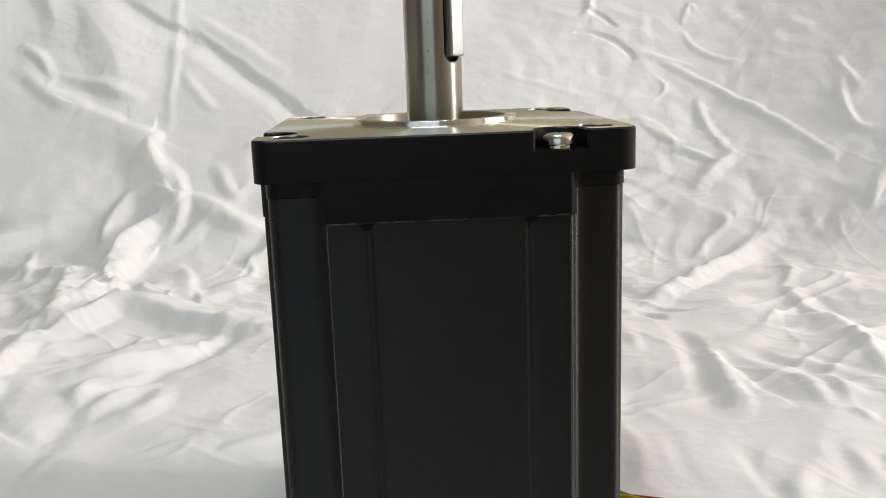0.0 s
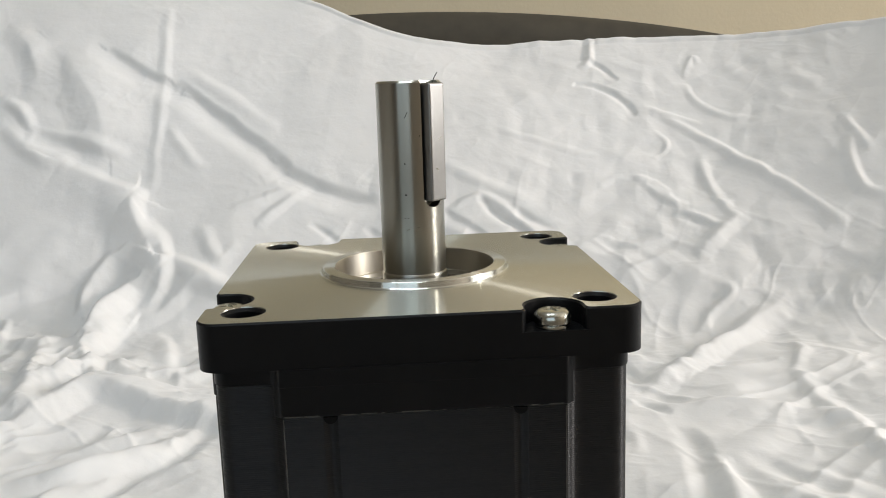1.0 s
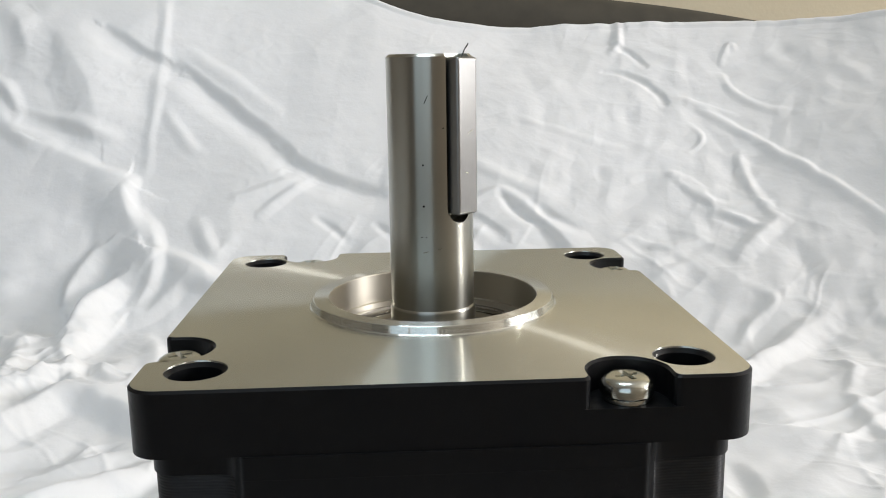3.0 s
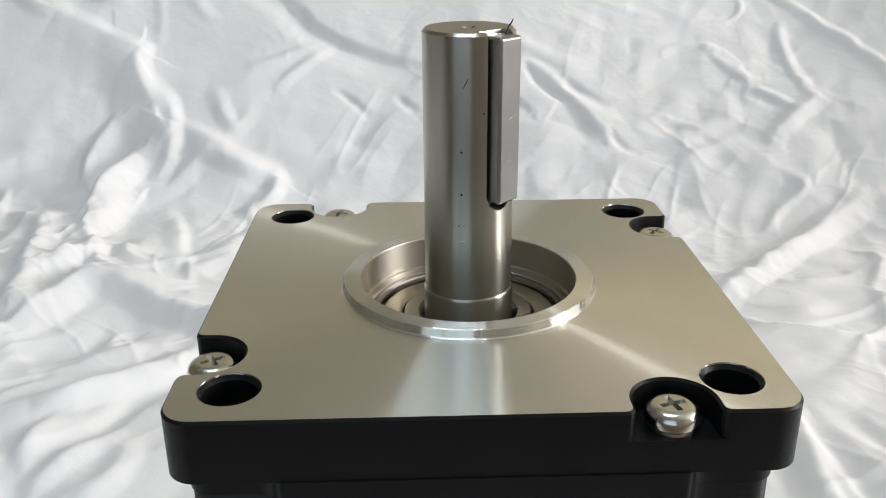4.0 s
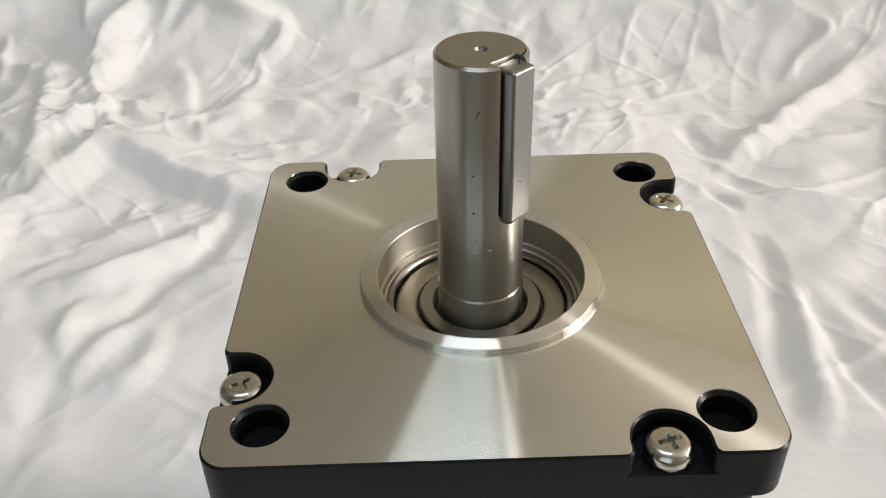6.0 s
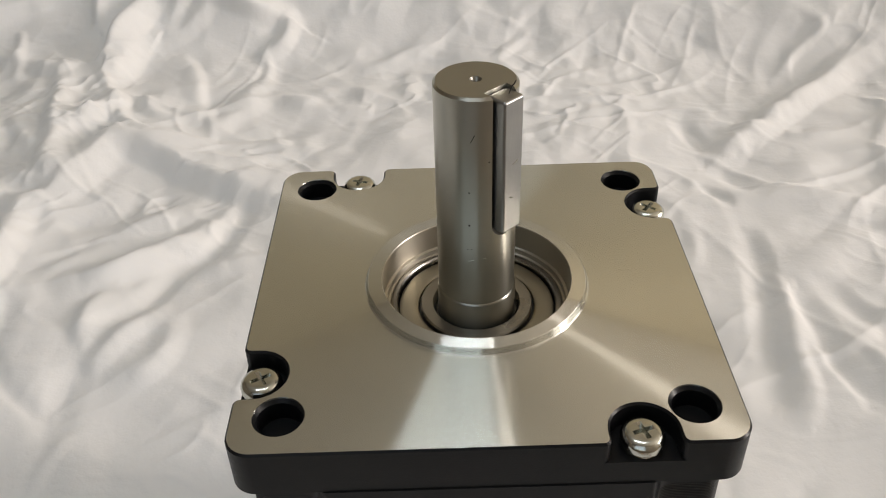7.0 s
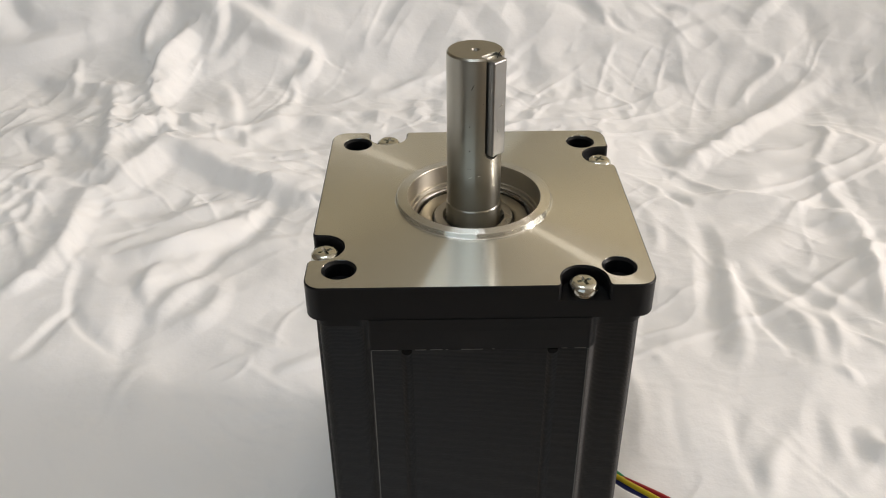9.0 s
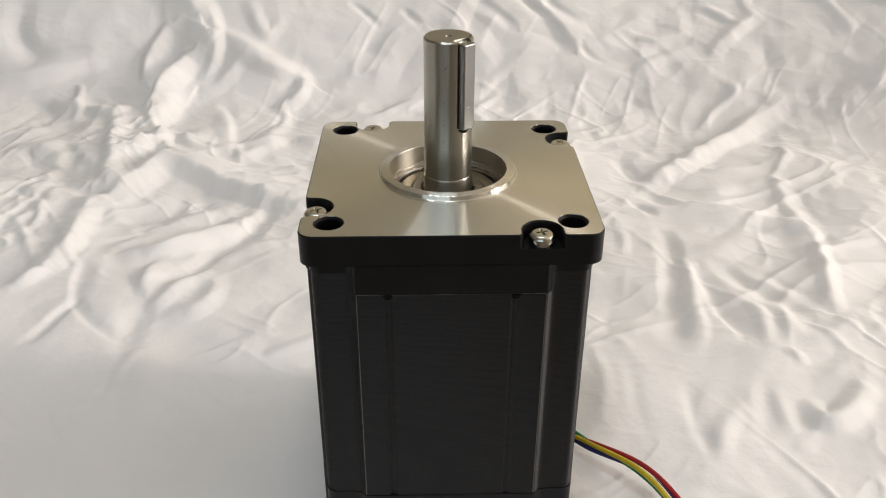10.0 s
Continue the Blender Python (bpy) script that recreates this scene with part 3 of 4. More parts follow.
def wrinkles(x, s, way, long, wide, seed):
    """Long sharp crests that lie roughly one way, fade out and start again."""
    c, q = math.cos(radians(way)), math.sin(radians(way))
    u, v = (x * c + s * q) / long, (s * c - x * q) / wide
    u, v = u + 0.4 * lattice_noise(u * 1.3, v * 0.7, seed + 5), v + 0.5 * lattice_noise(u * 1.1 + 7, v * 0.6, seed + 6)
    n = lattice_noise(u, v, seed)
    crest = np.clip(1 - np.sqrt(n * n + 0.0002) / 0.17, 0, 1) ** 1.6
    return crest * np.clip(0.25 + 1.6 * lattice_noise(u * 0.8 + 3, v * 0.5, seed + 7), 0, 1)


def cloth_relief(x, s):
    """Height of the cloth over its smooth form, in metres."""
    h = np.zeros_like(x)
    # folds wander a little off their line
    wx = x + 0.0024 * lattice_noise(x / 0.034, s / 0.034, 41) + 0.0004 * lattice_noise(x / 0.013, s / 0.013, 42)
    ws = s + 0.0024 * lattice_noise(x / 0.034 + 9, s / 0.034, 43) + 0.0004 * lattice_noise(x / 0.013 + 9, s / 0.013, 44)
    for a, b, c, height, left, right in FOLDS:
        steps = [(1 - t) ** 2 * a + 2 * t * (1 - t) * b + t * t * c for t in np.linspace(0, 1, 9)]
        margin, ends = 3.2 * max(left, right), np.array(steps)
        (x0, s0), (x1, s1) = ends.min(0) - margin, ends.max(0) + margin
        here = np.nonzero((x > x0) & (x < x1) & (s > s0) & (s < s1))
        px, ps = wx[here], ws[here]
        best, side, along = np.full_like(px, 9.0), np.zeros_like(px), np.zeros_like(px)
        for k, (p, q) in enumerate(zip(steps, steps[1:])):
            d = q - p
            t = np.clip(((px - p[0]) * d[0] + (ps - p[1]) * d[1]) / (d @ d), 0, 1)
            dx, dy = px - p[0] - t * d[0], ps - p[1] - t * d[1]
            far = np.hypot(dx, dy)
            near = far < best
            best = np.where(near, far, best)
            side = np.where(near, d[0] * dy - d[1] * dx, side)
            along = np.where(near, (k + t) / 8, along)
        w = np.where(side > 0, left, right)
        edge = 0.0015 if max(left, right) > 0.008 else 0.0009
        crest = (np.sqrt(best ** 2 + edge ** 2) - edge) / (1.15 * w)
        taper = 0.3 + 0.7 * np.sin(np.pi * np.clip(along, 0.02, 0.98)) ** 0.6
        rise = np.clip(1 - crest, 0, 1)
        h[here] += height * taper * (0.62 * rise ** 1.2 + 0.38 * rise * rise * (3 - 2 * rise))
    # thin creases that wander across the sheet, thicker where it was bunched up
    shelf = np.clip((s - 0.41) / 0.1, 0, 1)
    still = np.clip((np.hypot(x + 0.14, (s + 0.05) * 1.2) - 0.22) / 0.16, 0.25, 1)
    bunch = np.exp(-((x + 0.29) / 0.13) ** 2 - ((s - 0.42) / 0.13) ** 2)
    calm = 0.45 + 0.55 * np.clip((s - 0.44) / 0.06, 0, 1)
    h += calm * still * (1.5 - 1.42 * shelf) * (0.0030 * wrinkles(x, s, 25, 0.16, 0.06, 1) + 0.0030 * wrinkles(x, s, -55, 0.15, 0.055, 11) + 0.0022 * wrinkles(x, s, 80, 0.12, 0.045, 21) + 0.0012 * wrinkles(x, s, -15, 0.07, 0.03, 31))
    behind = np.exp(-((x + 0.10) / 0.13) ** 2 - ((s - 0.40) / 0.09) ** 2) + 0.4 * np.exp(-((x - 0.28) / 0.11) ** 2 - ((s - 0.42) / 0.10) ** 2)
    h += calm * (bunch * 0.010 * creases(wx, ws, 0.062, 5) + behind * 0.0055 * creases(wx, ws, 0.055, 9))
    h += calm * (bunch + 0.7 * behind + 0.15) * (1 - 0.8 * shelf) * still * 0.0036 * creases(wx, ws, 0.034, 13)
    h += np.clip((x - 0.06) / 0.1, 0, 1) * shelf * 0.0012 * creases(x, s, 0.03, 17)
    # small sharp crumples between the folds
    busy = np.clip(0.55 + 1.3 * lattice_noise(x / 0.12, s / 0.12, 51), 0.08, 1.3) * (0.35 + 0.65 * still)
    h += busy * (1 - 0.78 * shelf) * (0.0018 * creases(wx, ws, 0.026, 23) + 0.0004 * creases(wx, ws, 0.013, 29) + 0.0020 * wrinkles(x, s, 40, 0.07, 0.022, 61) + 0.0020 * wrinkles(x, s, -35, 0.07, 0.022, 71))
    h += 0.007 * lattice_noise(x / 0.21, s / 0.21, 4) + 0.0012 * lattice_noise(x / 0.09 + 3, s / 0.09, 5)
    # pleats where the sheet turns up behind the motor
    rising = np.exp(-((x - 0.08) / 0.22) ** 2 - ((s - 0.52) / 0.10) ** 2)
    h += rising * (0.0022 * wrinkles(x, s, 52, 0.13, 0.045, 91) + 0.0022 * wrinkles(x, s, -38, 0.12, 0.04, 92) + 0.0045 * creases(wx, ws, 0.045, 93))
    # soft swells that run outwards from under the motor
    u, v = 0.77 * x + 0.64 * s, 0.77 * s - 0.64 * x
    h += (1 - shelf) * (0.0018 * lattice_noise(u / 0.15, v / 0.05, 81) + 0.0008 * lattice_noise(v / 0.11 + 5, u / 0.04, 82))
    # wide flat facets that meet in long straight ridges
    h += (1 - 0.75 * shelf) * (0.4 + 0.6 * still) * calm * (0.0085 * creases(x, s, 0.12, 101) + 0.0042 * creases(x, s, 0.06, 107))
    return h


def softened(h, reach):
    """The sheet's stiffness: it rounds off what is sharper than its reach, in rows of the grid."""
    k = np.exp(-0.5 * (np.arange(-3 * reach, 3 * reach + 1) / reach) ** 2)
    k /= k.sum()
    for axis in (0, 1):
        pad = [(0, 0), (0, 0)]
        pad[axis] = (3 * reach, 3 * reach)
        wide = np.pad(h, pad, mode="edge")
        h = sum(w * (wide[i:i + h.shape[0]] if axis == 0 else wide[:, i:i + h.shape[1]]) for i, w in enumerate(k))
    return h


def cloth_sheet():
    """One sheet: flat on the table, bending up behind into a backdrop, and turning over at its upper edge."""
    step = 0.0014
    fine_x, fine_s = np.arange(-0.56, 0.56, step), np.arange(-0.12, 0.52, step)
    xs = np.concatenate([np.linspace(-0.96, -0.58, 16), fine_x, np.linspace(0.58, 0.96, 16)])
    flat = np.concatenate([np.linspace(-0.225, -0.123, 14), fine_s])
    up = np.linspace(0, 1, 240)[1:]
    x = np.tile(xs, (len(flat) + len(up) + 14, 1))
    edge = 0.832 + 0.123 / (1 + np.exp((xs + 0.052) / 0.045)) - 0.75 * np.clip(xs - 0.15, 0, 0.4) ** 2
    s = np.concatenate([np.tile(flat[:, None], (1, len(xs))), 0.52 + up[:, None] * (edge - 0.52)[None, :]])
    x = x[: len(s)]
    leans = np.radians(41 - 16 * np.clip(x, -0.45, 0.45))
    begin = 0.468 - 0.12 * x - 0.9 * np.clip(x - 0.15, 0, 0.4) ** 2 - BEND * np.tan(leans / 2)
    turn = np.clip((s - begin) / BEND, 0, leans)
    rest = np.clip(s - begin - BEND * leans, 0, None)
    y = np.where(s < begin, s, begin + BEND * np.sin(turn) + rest * np.cos(leans))
    z = BEND * (1 - np.cos(turn)) + rest * np.sin(leans)
    h = cloth_relief(x, s)
    h = 0.85 * h + 0.15 * softened(h, 2)
    clear = np.clip((np.hypot(np.clip(np.abs(x) - 0.05, 0, None), np.clip(np.abs(s) - 0.05, 0, None)) - 0.002) / 0.03, 0, 1)
    h = np.where(s < 0.3, h * clear, h)
    h = np.where(s < begin - 0.02, np.maximum(h, -0.009), h)
    y, z = y - h * np.sin(turn), z + h * np.cos(turn)
    # over the edge and down behind
    ye, ze = y[-1], z[-1]
    over = []
    for k in range(1, 13):
        a = math.pi * min(k / 8, 1)
        down = 0.03 * max(k - 8, 0)
        over.append((xs, ye + 0.006 * (1 - math.cos(a)) * 1.0, ze + 0.006 * math.sin(a) - down))
    x = np.concatenate([x] + [o[0][None, :] for o in over])
    y = np.concatenate([y] + [o[1][None, :] for o in over])
    z = np.concatenate([z] + [o[2][None, :] for o in over])
    rows, cols = x.shape
    index = np.arange(rows * cols).reshape(rows, cols)
    quads = np.stack([index[:-1, :-1], index[:-1, 1:], index[1:, 1:], index[1:, :-1]], -1).reshape(-1, 4)
    me = bpy.data.meshes.new("backdrop_cloth")
    me.vertices.add(rows * cols)
    me.vertices.foreach_set("co", np.stack([x, y, z], -1).astype(np.float32).ravel())
    me.loops.add(quads.size)
    me.loops.foreach_set("vertex_index", quads.ravel().astype(np.int32))
    me.polygons.add(len(quads))
    me.polygons.foreach_set("loop_start", np.arange(0, quads.size, 4, dtype=np.int32))
    me.polygons.foreach_set("use_smooth", np.ones(len(quads), dtype=bool))
    me.update(calc_edges=True)
    me.validate()
    me.materials.append(CLOTH)
    return new("backdrop_cloth", me)


tagged(cloth_sheet(), "creased white cotton sheet draped as a backdrop", "cloth")

# ---- the motor ----
HALF, FACEZ, FLANGE0, COLLAR0, SIDE0 = 0.0551, 0.153, 0.1408, 0.1283, 0.1364
motor = thing("stepper_motor", "black square stepper motor with a bare steel shaft standing on end", "motor", (0, 0, 0))
HOLES = [(x, y) for x in (-0.0445, 0.0445) for y in (-0.0445, 0.0445)]


def turned(points, quarter):
    for _ in range(quarter):
        points = [(-y, x) for x, y in points]
    return points


POCKETS = (0.0325, 0.0322, 0.0325, 0.0315)


def square(inset, notched=False, radius=0.0058):
    """The outline of the flange, set in by a margin, with or without the four screw pockets."""
    h, r, out = HALF - inset, radius - inset, []
    for k, c in enumerate(POCKETS):
        side = arc(-h + r, -h + r, r, 180, 270, 8)
        if notched:
            lip, nr = 0.0016 - inset * 0.5, 0.0073 + inset
            side += arc(c - nr - lip, -h + lip, lip, 270, 360, 4)
            side += arc(c, -0.0513, nr, 180, 0, 16)
            side += arc(c + nr + lip, -h + lip, lip, 180, 270, 4)
        out += turned(side, k)
    return out


def flange():
    bm = bmesh.new()
    floor = 0.1473
    upper = skin(bm, [(square(0.0, True), floor), (square(0.0, True), FACEZ - 0.0005), (square(0.00045, True), FACEZ - 0.00003)])
    lower = skin(bm, [(square(0.0), floor), (square(0.0), FLANGE0)])
    wells = []
    for x, y in HOLES:
        wells.append(skin(bm, [(circle(x, y, 0.0056), FACEZ - 0.0003), (circle(x, y, 0.0049), FACEZ - 0.0011), (circle(x, y, 0.0047), FLANGE0)]))
    cap(bm, [lower[-1]] + [w[-1] for w in wells])
    # the floor of the pockets
    inner = [bm.verts.new((x, y, floor)) for x, y in circle(0, 0, 0.0278, 64)]
    cap(bm, [lower[0], inner])
    return bm


body = part("flange", flange(), BLACK, motor, "black anodised flange with rounded corners", 14)


def machined_face():
    """The bare turned face with its raised centring ring and bore."""
    bm = bmesh.new()
    rim = skin(bm, [(square(0.0006, True), FACEZ - 0.0004), (square(0.00045, True), FACEZ)])
    holes = [skin(bm, [(circle(x, y, 0.0056), FACEZ - 0.0004), (circle(x, y, 0.00568), FACEZ)])[-1] for x, y in HOLES]
    ring = skin(bm, [(circle(0, 0, 0.0278, 128), FACEZ - 0.0005), (circle(0, 0, 0.0280, 128), FACEZ)])[-1]
    cap(bm, [rim[-1], ring] + holes)
    return bm


part("machined_face", machined_face(), FACE, body, "bare turned aluminium face with radial sheen", 0)
lift = 0.0018
bm = lathe(bmesh.new(), [
    (0.0282, FACEZ), (0.02785, FACEZ + 0.0002), (0.0277, FACEZ + 0.0006), (0.0275, FACEZ + lift - 0.0003), (0.0274, FACEZ + lift - 0.0001), (0.0272, FACEZ + lift),
    (0.0239, FACEZ + lift), (0.0237, FACEZ + lift - 0.00025), (0.0236, FACEZ - 0.0052), (0.0229, FACEZ - 0.0054), (0.0227, FACEZ - 0.0066),
    (0.0222, FACEZ - 0.0068), (0.0220, FACEZ - 0.0100), (0.0275, FACEZ - 0.0100), (0.0279, FACEZ - 0.0006)], 160)
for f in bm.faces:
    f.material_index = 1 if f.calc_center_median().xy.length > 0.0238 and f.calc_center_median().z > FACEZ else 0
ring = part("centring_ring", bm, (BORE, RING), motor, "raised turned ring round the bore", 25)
BZ = FACEZ - 0.0072
part("retaining_ring", lathe(bmesh.new(), [(0.0221, BZ + 0.0004), (0.0214, BZ + 0.0009), (0.0206, BZ + 0.0009), (0.0203, BZ + 0.0005), (0.0203, BZ - 0.0012), (0.0221, BZ - 0.0012)], 128), BEARING, motor)
part("bearing_shield", lathe(bmesh.new(), [(0.0202, BZ - 0.0016), (0.0198, BZ - 0.0006), (0.0190, BZ - 0.0002), (0.0158, BZ - 0.0002), (0.0150, BZ - 0.0007), (0.0150, BZ - 0.0022), (0.0202, BZ - 0.0022)], 128), SHIELD, motor, "brass-tinted bearing shield")
part("bearing_inner_ring", lathe(bmesh.new(), [(0.0144, BZ - 0.0020), (0.0144, BZ - 0.0001), (0.0140, BZ + 0.0003), (0.0112, BZ + 0.0003), (0.0105, BZ - 0.0005), (0.0105, BZ - 0.0020)], 128), BEARING, motor)
part("bearing_seat", lathe(bmesh.new(), [(0.0, BZ - 0.0030), (0.0225, BZ - 0.0030), (0.0225, BZ - 0.0021), (0.0, BZ - 0.0021)], 96, closed=False), DARKSTEEL, motor)

# the shaft, its keyway and key
SR, TIP, KEYA = 0.0095, 0.2085, -47.0
bm = lathe(bmesh.new(), [
    (0.0, BZ - 0.0019), (0.0098, BZ - 0.0019), (0.0098, BZ + 0.0062), (0.0097, BZ + 0.0066), (0.00945, BZ + 0.0069), (0.00945, BZ + 0.0076), (SR, BZ + 0.0080),
    (SR, TIP - 0.0006), (SR - 0.0006, TIP), (0.0014, TIP), (0.0011, TIP - 0.0004), (0.0006, TIP - 0.0022), (0.0, TIP - 0.0026)], 128, closed=False)
for f in bm.faces:
    f.material_index = 1 if f.calc_center_median().z > TIP - 0.0002 or f.calc_center_median().xy.length < 0.0015 else 0
shaft = part("shaft", bm, (STEEL, SHAFTEND), motor, "ground steel shaft with a centre mark and keyway", 30)


def key_form(width, r0, r1, z0, z1, round_end, bevel=0.0, turn=0.0):
    """A bar that stands out of the shaft's side, half round at its lower end."""
    bm = bmesh.new()
    w = width / 2
    outline = arc(0, z0 + w, w, 180, 360, 12) if round_end else [(-w, z0), (w, z0)]
    outline += [(w, z1), (-w, z1)]
    c, s = math.cos(radians(KEYA + turn)), math.sin(radians(KEYA + turn))
    near = [bm.verts.new((r0 * c - u * s, r0 * s + u * c, z)) for u, z in outline]
    far = [bm.verts.new((r1 * c - u * s, r1 * s + u * c, z)) for u, z in outline]
    bm.faces.new(near), bm.faces.new(far)
    for k in range(len(near)):
        j = (k + 1) % len(near)
        bm.faces.new((near[k], near[j], far[j], far[k]))
    if bevel:
        bmesh.ops.recalc_face_normals(bm, faces=bm.faces)
        bmesh.ops.bevel(bm, geom=[e for e in bm.edges if e.calc_face_angle(0) > 0.6], offset=bevel, segments=3, affect="EDGES", profile=0.5)
    return bm


carve(shaft, finish("cutter", key_form(0.0068, 0.0060, 0.0140, 0.1722, TIP + 0.004, True, turn=-2.5), STEEL))
key = part("key", key_form(0.0062, 0.0061, 0.0115, 0.1742, TIP - 0.0007, False, 0.0007), KEYSTEEL, shaft, "square steel key standing proud of its slot")
part("burr", tube(bmesh.new(), [(0.0066, -0.0060, TIP - 0.0012), (0.0074, -0.0056, TIP + 0.0008), (0.0078, -0.0058, TIP + 0.0014), (0.0082, -0.0055, TIP + 0.0021)], 0.00014, 6), DARKSTEEL, key, "thin dark curl of swarf")
for u, z, w, rise in ((0.0006, 0.1921, 0.0016, 0.0007), (-0.0006, 0.1834, 0.0010, -0.0005)):
    c, q, r = math.cos(radians(KEYA)), math.sin(radians(KEYA)), 0.0115
    pts = [(r * c - (u + w * f) * q, r * q + (u + w * f) * c, z + rise * f) for f in (-0.5, 0.1, 0.5)]
    part("scratch", tube(bmesh.new(), pts, 0.00011, 6), ZINC, key, "short bright scratch")


# screws
def cross(reach, wide, spin):
    """The outline of a cross recess."""
    w, pts = wide / 2, []
    for k in range(4):
        pts += turned([(w, -w), (reach, -w), (reach, w)], k)
    c, s = math.cos(radians(spin)), math.sin(radians(spin))
    return [(x * c - y * s, x * s + y * c) for x, y in pts]


def screw_head(spin):
    bm = bmesh.new()
    z = 0.1480
    rows = skin(bm, [(circle(0, 0, r, 40), z + h) for r, h in ((0.0040, -0.0002), (0.0040, 0.0003), (0.0046, 0.0004), (0.0048, 0.0007), (0.0048, 0.0019), (0.0046, 0.0026), (0.0041, 0.0032), (0.0035, 0.0036), (0.0029, 0.0037))])
    slot = skin(bm, [(cross(0.0024, 0.0011, spin), z + 0.0037), (cross(0.0020, 0.0009, spin), z + 0.0033), (cross(0.0011, 0.0007, spin), z + 0.0022)])
    cap(bm, [rows[-1], slot[0]])
    bm.faces.new(slot[-1])
    return bm


for (x, y), spin in zip([(0.0325, -0.0503), (0.0503, 0.0322), (-0.0325, 0.0503), (-0.0503, -0.0315)], (18, 50, 75, 28)):
    s = part("screw", screw_head(spin), ZINC, motor, "zinc plated cross recess screw", 32)
    s.location = (x, y, 0)
    washer = part("washer", lathe(bmesh.new(), [(0.0020, 0.1473), (0.0043, 0.1473), (0.0044, 0.1475), (0.0043, 0.1482), (0.0020, 0.1482)], 40), ZINC, s)


# the body under the flange
def stepped_side(proud, corner, groove=0.0, reach=0.05):
    """One side of the body between its corner columns: a proud face that runs out in soft shoulders."""
    deep = proud - corner
    # from the proud face: a rounded edge, a steep flank, then a long run out into the column
    fall = [(0.0346, 0.0), (0.0351, 0.02), (0.0355, 0.09), (0.0360, 0.26), (0.0365, 0.46), (0.0371, 0.66), (0.0378, 0.80), (0.0387, 0.90), (0.0400, 0.965), (0.0418, 1.0)]
    fall = [(x, f) for x, f in fall if x < reach]
    side = [(-x, -proud + deep * f) for x, f in reversed(fall)]
    if groove:
        for gx in (-0.0235, 0.0235):
            side += [(gx + 0.0020 * t, -proud + groove * (1 - t * t) ** 1.5) for t in (-1.0, -0.8, -0.55, -0.3, 0.0, 0.3, 0.55, 0.8, 1.0)]
    return side + [(x, -proud + deep * f) for x, f in fall]


def body_outline(proud, corner, groove=0.0, radius=0.0045):
    """A square body with recessed, rounded corner columns."""
    out = []
    for k in range(4):
        out += turned(arc(-corner + radius, -corner + radius, radius, 180, 270, 6) + stepped_side(proud, corner, groove), k)
    return out


def block(outline, z0, z1):
    bm = bmesh.new()
    rows = skin(bm, [(outline, z0), (outline, z1)])
    bm.faces.new(rows[0]), bm.faces.new(rows[-1])
    return bm


part("front_cover", block(body_outline(0.0554, 0.0522), SIDE0, FLANGE0 - 0.00002), BLACK, motor, "black cast front cover under the flange")
for k in range(4):
    bm = bmesh.new()
    shut = [(0.0372, -0.0470), (-0.0372, -0.0470)]
    wide, tight = turned(stepped_side(0.0554, 0.0522, 0.0, 0.0375) + shut, k), turned(stepped_side(0.0549, 0.0520, 0.0, 0.0375) + shut, k)
    rows = skin(bm, [(tight, COLLAR0), (wide, COLLAR0 + 0.0004), (wide, SIDE0 - 0.00002)])
    bm.faces.new(rows[0]), bm.faces.new(rows[-1])
    for f in bm.faces:
        middle = f.calc_center_median()
        along = abs(middle.x if k % 2 == 0 else middle.y)
        f.material_index = 1 if along < 0.0353 and min(v.co.z for v in f.verts) < COLLAR0 + 0.0001 < max(v.co.z for v in f.verts) else 0
    part("cover_skirt", bm, (BLACK, WORN_GLINT), motor)
    for gx in (-0.0235, 0.0235):
        # a raised dark half disc, the notch's shade put in as colour
        notch = bmesh.new()
        rows = skin(notch, [(arc(gx, 0.0, 0.0017, 180, 360, 10), 0.0), (arc(gx, 0.0, 0.0017, 180, 360, 10), 0.0006)])
        notch.faces.new(rows[0]), notch.faces.new(rows[-1])
        notch.transform(pose(0, 0, 0, 0, 0, 90 * k) @ pose(0, -0.05475, COLLAR0 - 0.00005, 90, 0, 0))
        part("seam_notch_shade", notch, DARK, motor)
part("stator", block(body_outline(0.0548, 0.0519, 0.0008), 0.0285, SIDE0 - 0.0002), STATOR, motor, "black painted laminated stator stack with grooves")
# rubbed upright edges; the light they catch is put into the strips' colour
for k in range(4):
    for x in (-0.0350, 0.0350):
        strip = box(bmesh.new(), x - 0.00016, x + 0.00016, -0.05492, -0.0546, 0.0290, COLLAR0 - 0.0003)
        strip.transform(pose(0, 0, 0, 0, 0, 90 * k))
        part("worn_glint_edge", strip, WORN_GLINT, motor, "thin rubbed bright edge with painted glint", 0)
for x0, x1 in ((-0.0349, -0.0302), (-0.0298, -0.0262), (-0.0208, -0.0172), (-0.0160, -0.0120), (-0.0110, -0.0102), (-0.0060, 0.0010), (0.0040, 0.0048), (0.0262, 0.0282), (0.0305, 0.0342)):
    part("worn_glint_edge", box(bmesh.new(), x0, x1, -0.05552, -0.0553, COLLAR0 + 0.0004, COLLAR0 + 0.00062), WORN_GLINT, motor, "thin rubbed bright edge with painted glint", 0)
part("rear_cover", block(body_outline(0.0551, 0.0522), 0.0, 0.0284), BLACK, motor, "black cast rear cover")
for z, a, r in ((0.1852, -102, 0.00022), (0.1763, -102, 0.00026), (0.1695, -105, 0.00018), (0.1695, -99, 0.00016), (0.1930, -75, 0.00018)):
    pit = lathe(bmesh.new(), [(0.0, 0.00006), (r * 0.7, 0.00004), (r, 0.0)], 12, closed=False)
    pit.transform(pose(0, 0, z, 0, 0, a) @ pose(SR - 0.00001, 0, 0, 0, 90, 0))
    part("pit", pit, DARK, shaft)
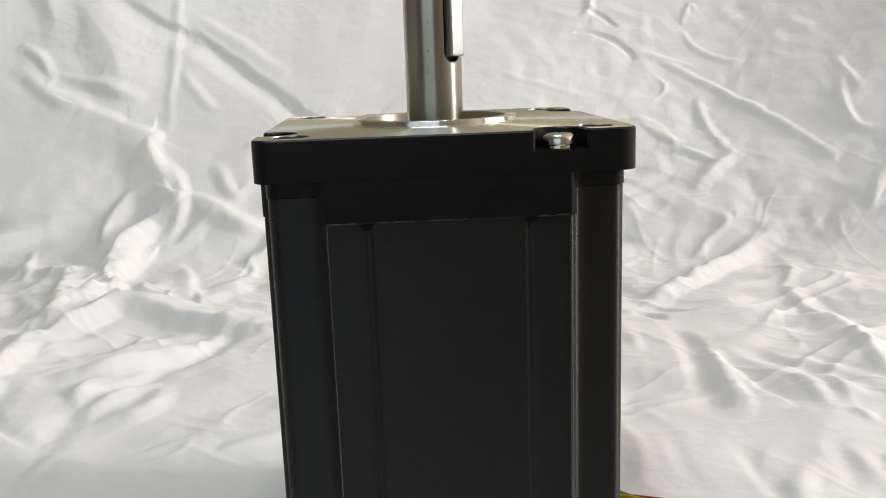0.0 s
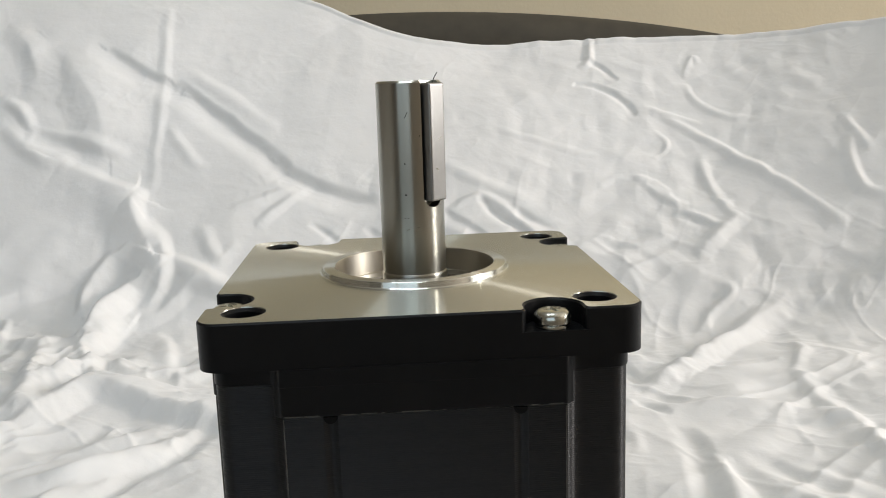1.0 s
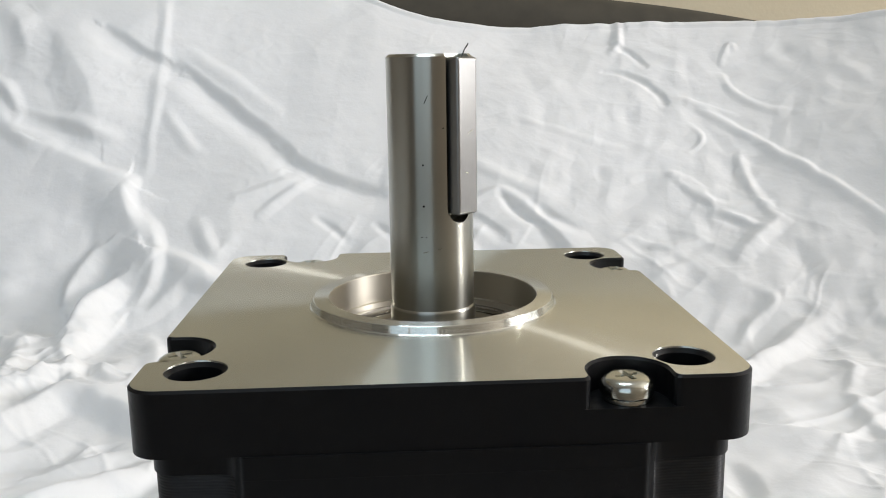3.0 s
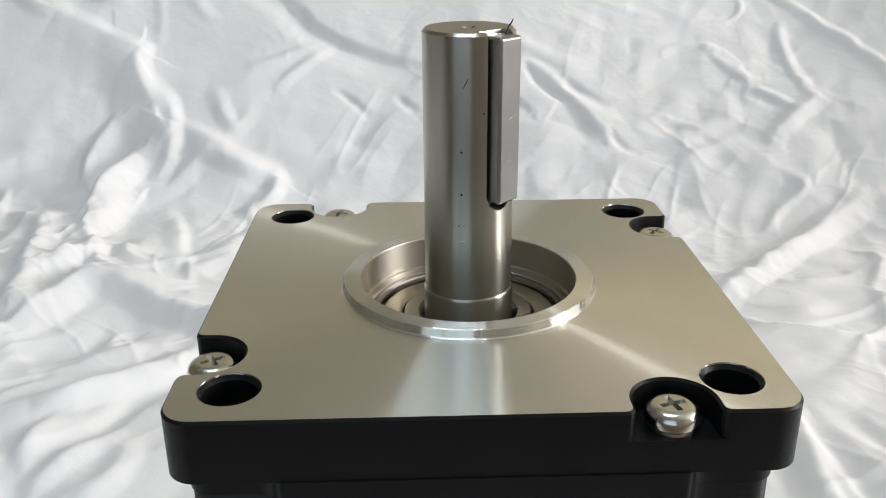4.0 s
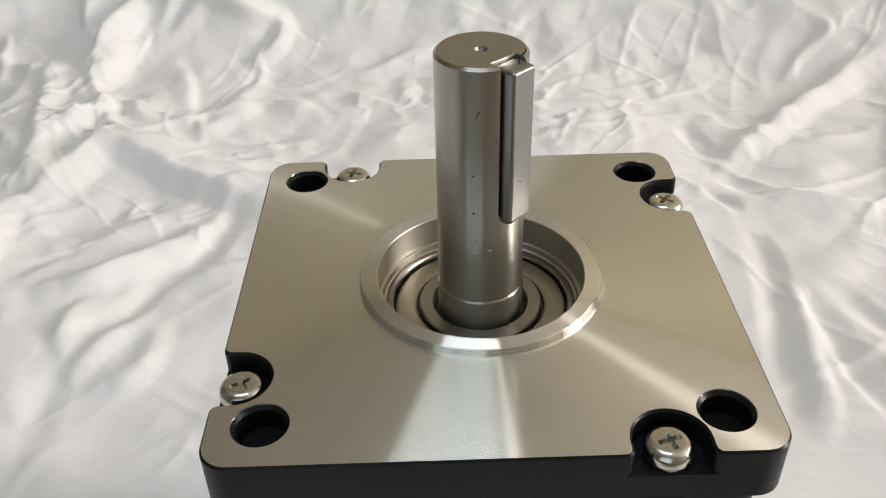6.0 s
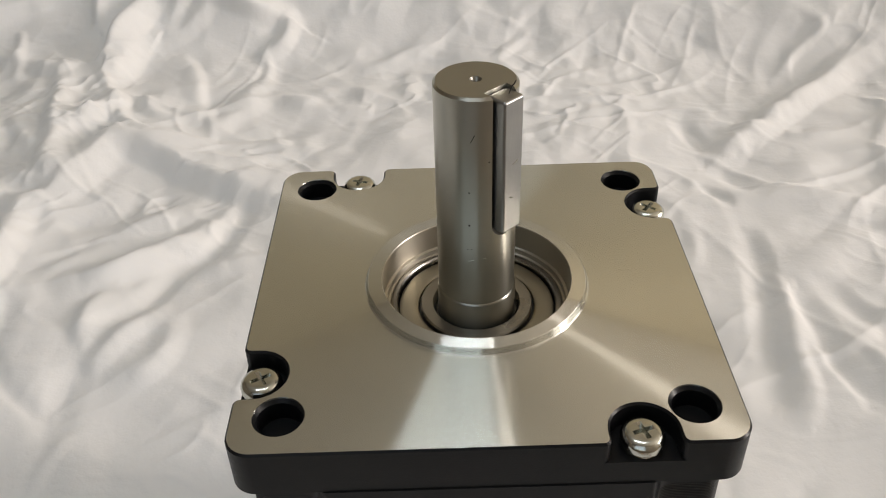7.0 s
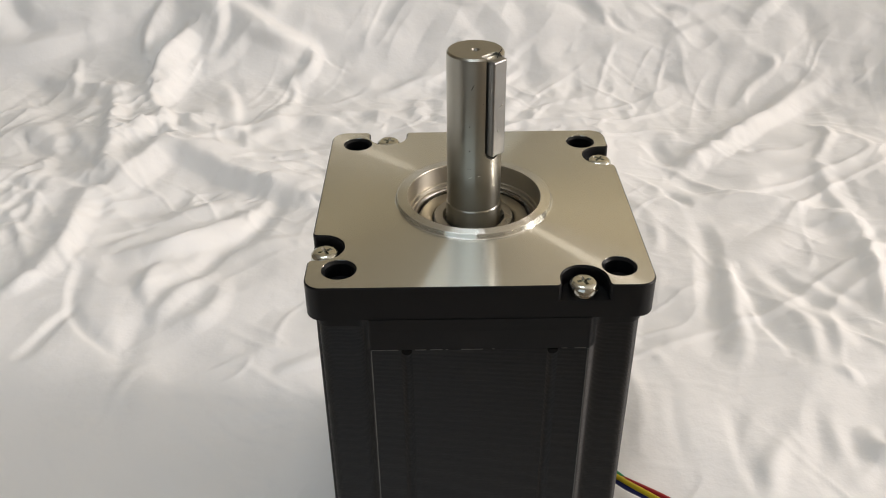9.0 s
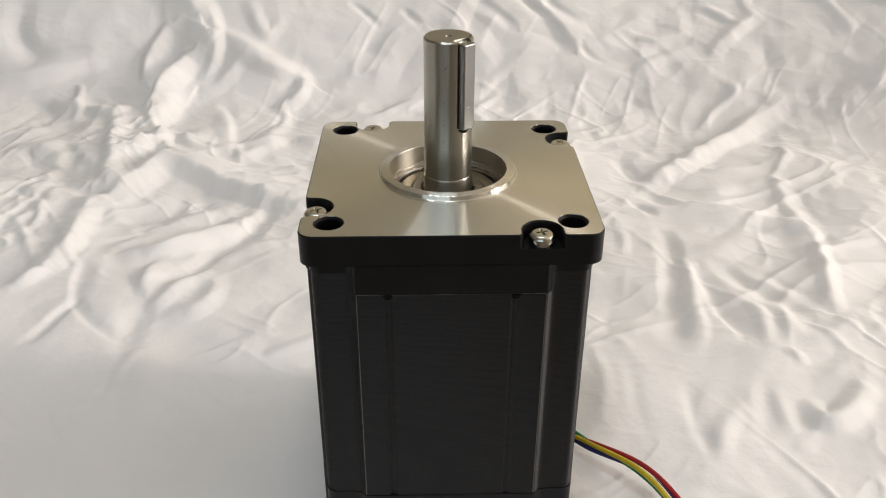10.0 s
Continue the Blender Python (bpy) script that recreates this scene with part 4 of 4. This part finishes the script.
for z, a, reach, rise, mat, label in ((0.1990, -97, 5.0, 0.0018, DARK, "short dark scratch"), (0.1662, -100, 7.0, 0.0003, ZINC, "short bright scratch"), (0.1668, -82, 6.0, 0.0002, ZINC, "short bright scratch")):
    line = [(SR * math.cos(radians(a + reach * f)), SR * math.sin(radians(a + reach * f)), z + rise * f) for f in (-0.5, -0.1, 0.2, 0.5)]
    part("scratch", tube(bmesh.new(), line, 0.00009, 6), mat, shaft, label)
part("cable_grommet", lathe(bmesh.new(), [(0.0, 0.0), (0.006, 0.0), (0.006, 0.004), (0.0045, 0.005), (0.0, 0.005)], 32, closed=False), DARKSTEEL, motor)
grommet = bpy.data.objects["cable_grommet"]
grommet.matrix_local = pose(0.0537, 0.008, 0.0068, 0, 90, 0)

# colour, then how far the lead lies beside and above the bundle's middle at each point of its way
WIRES = [
    ("yellow insulated motor lead", (0.60, 0.46, 0.03), ((0, 0), (0, 0), (0, 0.0002), (0, 0.0004), (0, 0.0004), (0, 0.0002), (0, 0), (0, 0), (0, 0))),
    ("red insulated motor lead", (0.34, 0.016, 0.025), ((-0.001, -0.001), (-0.0004, -0.0012), (0.0014, 0.0002), (0.0036, 0.0004), (0.0046, 0), (0.0050, 0), (0.005, 0), (0.006, 0), (0.012, 0))),
    ("green insulated motor lead", (0.01, 0.20, 0.08), ((0.0018, 0.0012), (0.0018, 0.0011), (0.0010, -0.0006), (0.0006, -0.0018), (0.0008, -0.0022), (0, -0.0018), (-0.002, -0.001), (-0.004, -0.001), (-0.008, -0.001))),
    ("dark blue insulated motor lead", (0.02, 0.025, 0.13), ((0.0004, -0.002), (0.0004, -0.002), (-0.0010, -0.0018), (0.0014, -0.0014), (0.0026, -0.0010), (0.0028, -0.0012), (0.003, -0.001), (0.003, -0.001), (0.004, -0.001))),
    ("white insulated motor lead", (0.75, 0.75, 0.72), ((0.001, -0.001), (0.001, -0.001), (0.0006, -0.001), (0.0012, -0.0006), (0.0013, -0.0008), (0.0008, -0.0012), (0.001, -0.001), (0.001, -0.001), (0.001, -0.001))),
]
BUNDLE = [(0.0535, 0.0085, 0.0060), (0.0600, 0.0045, 0.0086), (0.0700, -0.0075, 0.0116), (0.0862, -0.0275, 0.0156), (0.0962, -0.0465, 0.0152), (0.1012, -0.0680, 0.0134), (0.1030, -0.0950, 0.0075), (0.1030, -0.1350, 0.0050), (0.1000, -0.2000, 0.0045)]
for label, colour, beside in WIRES:
    pts = []
    for k, ((x, y, z), (a, up)) in enumerate(zip(BUNDLE, beside)):
        (x0, y0, _), (x1, y1, _) = BUNDLE[max(k - 1, 0)], BUNDLE[min(k + 1, len(BUNDLE) - 1)]
        d = Vector((x1 - x0, y1 - y0)).normalized()
        pts.append((x - d.y * a, y + d.x * a, z + up))
    part("lead_wire", tube(bmesh.new(), pts, 0.00118, 10), insulation(label.replace(" ", "_"), colour), motor, label)
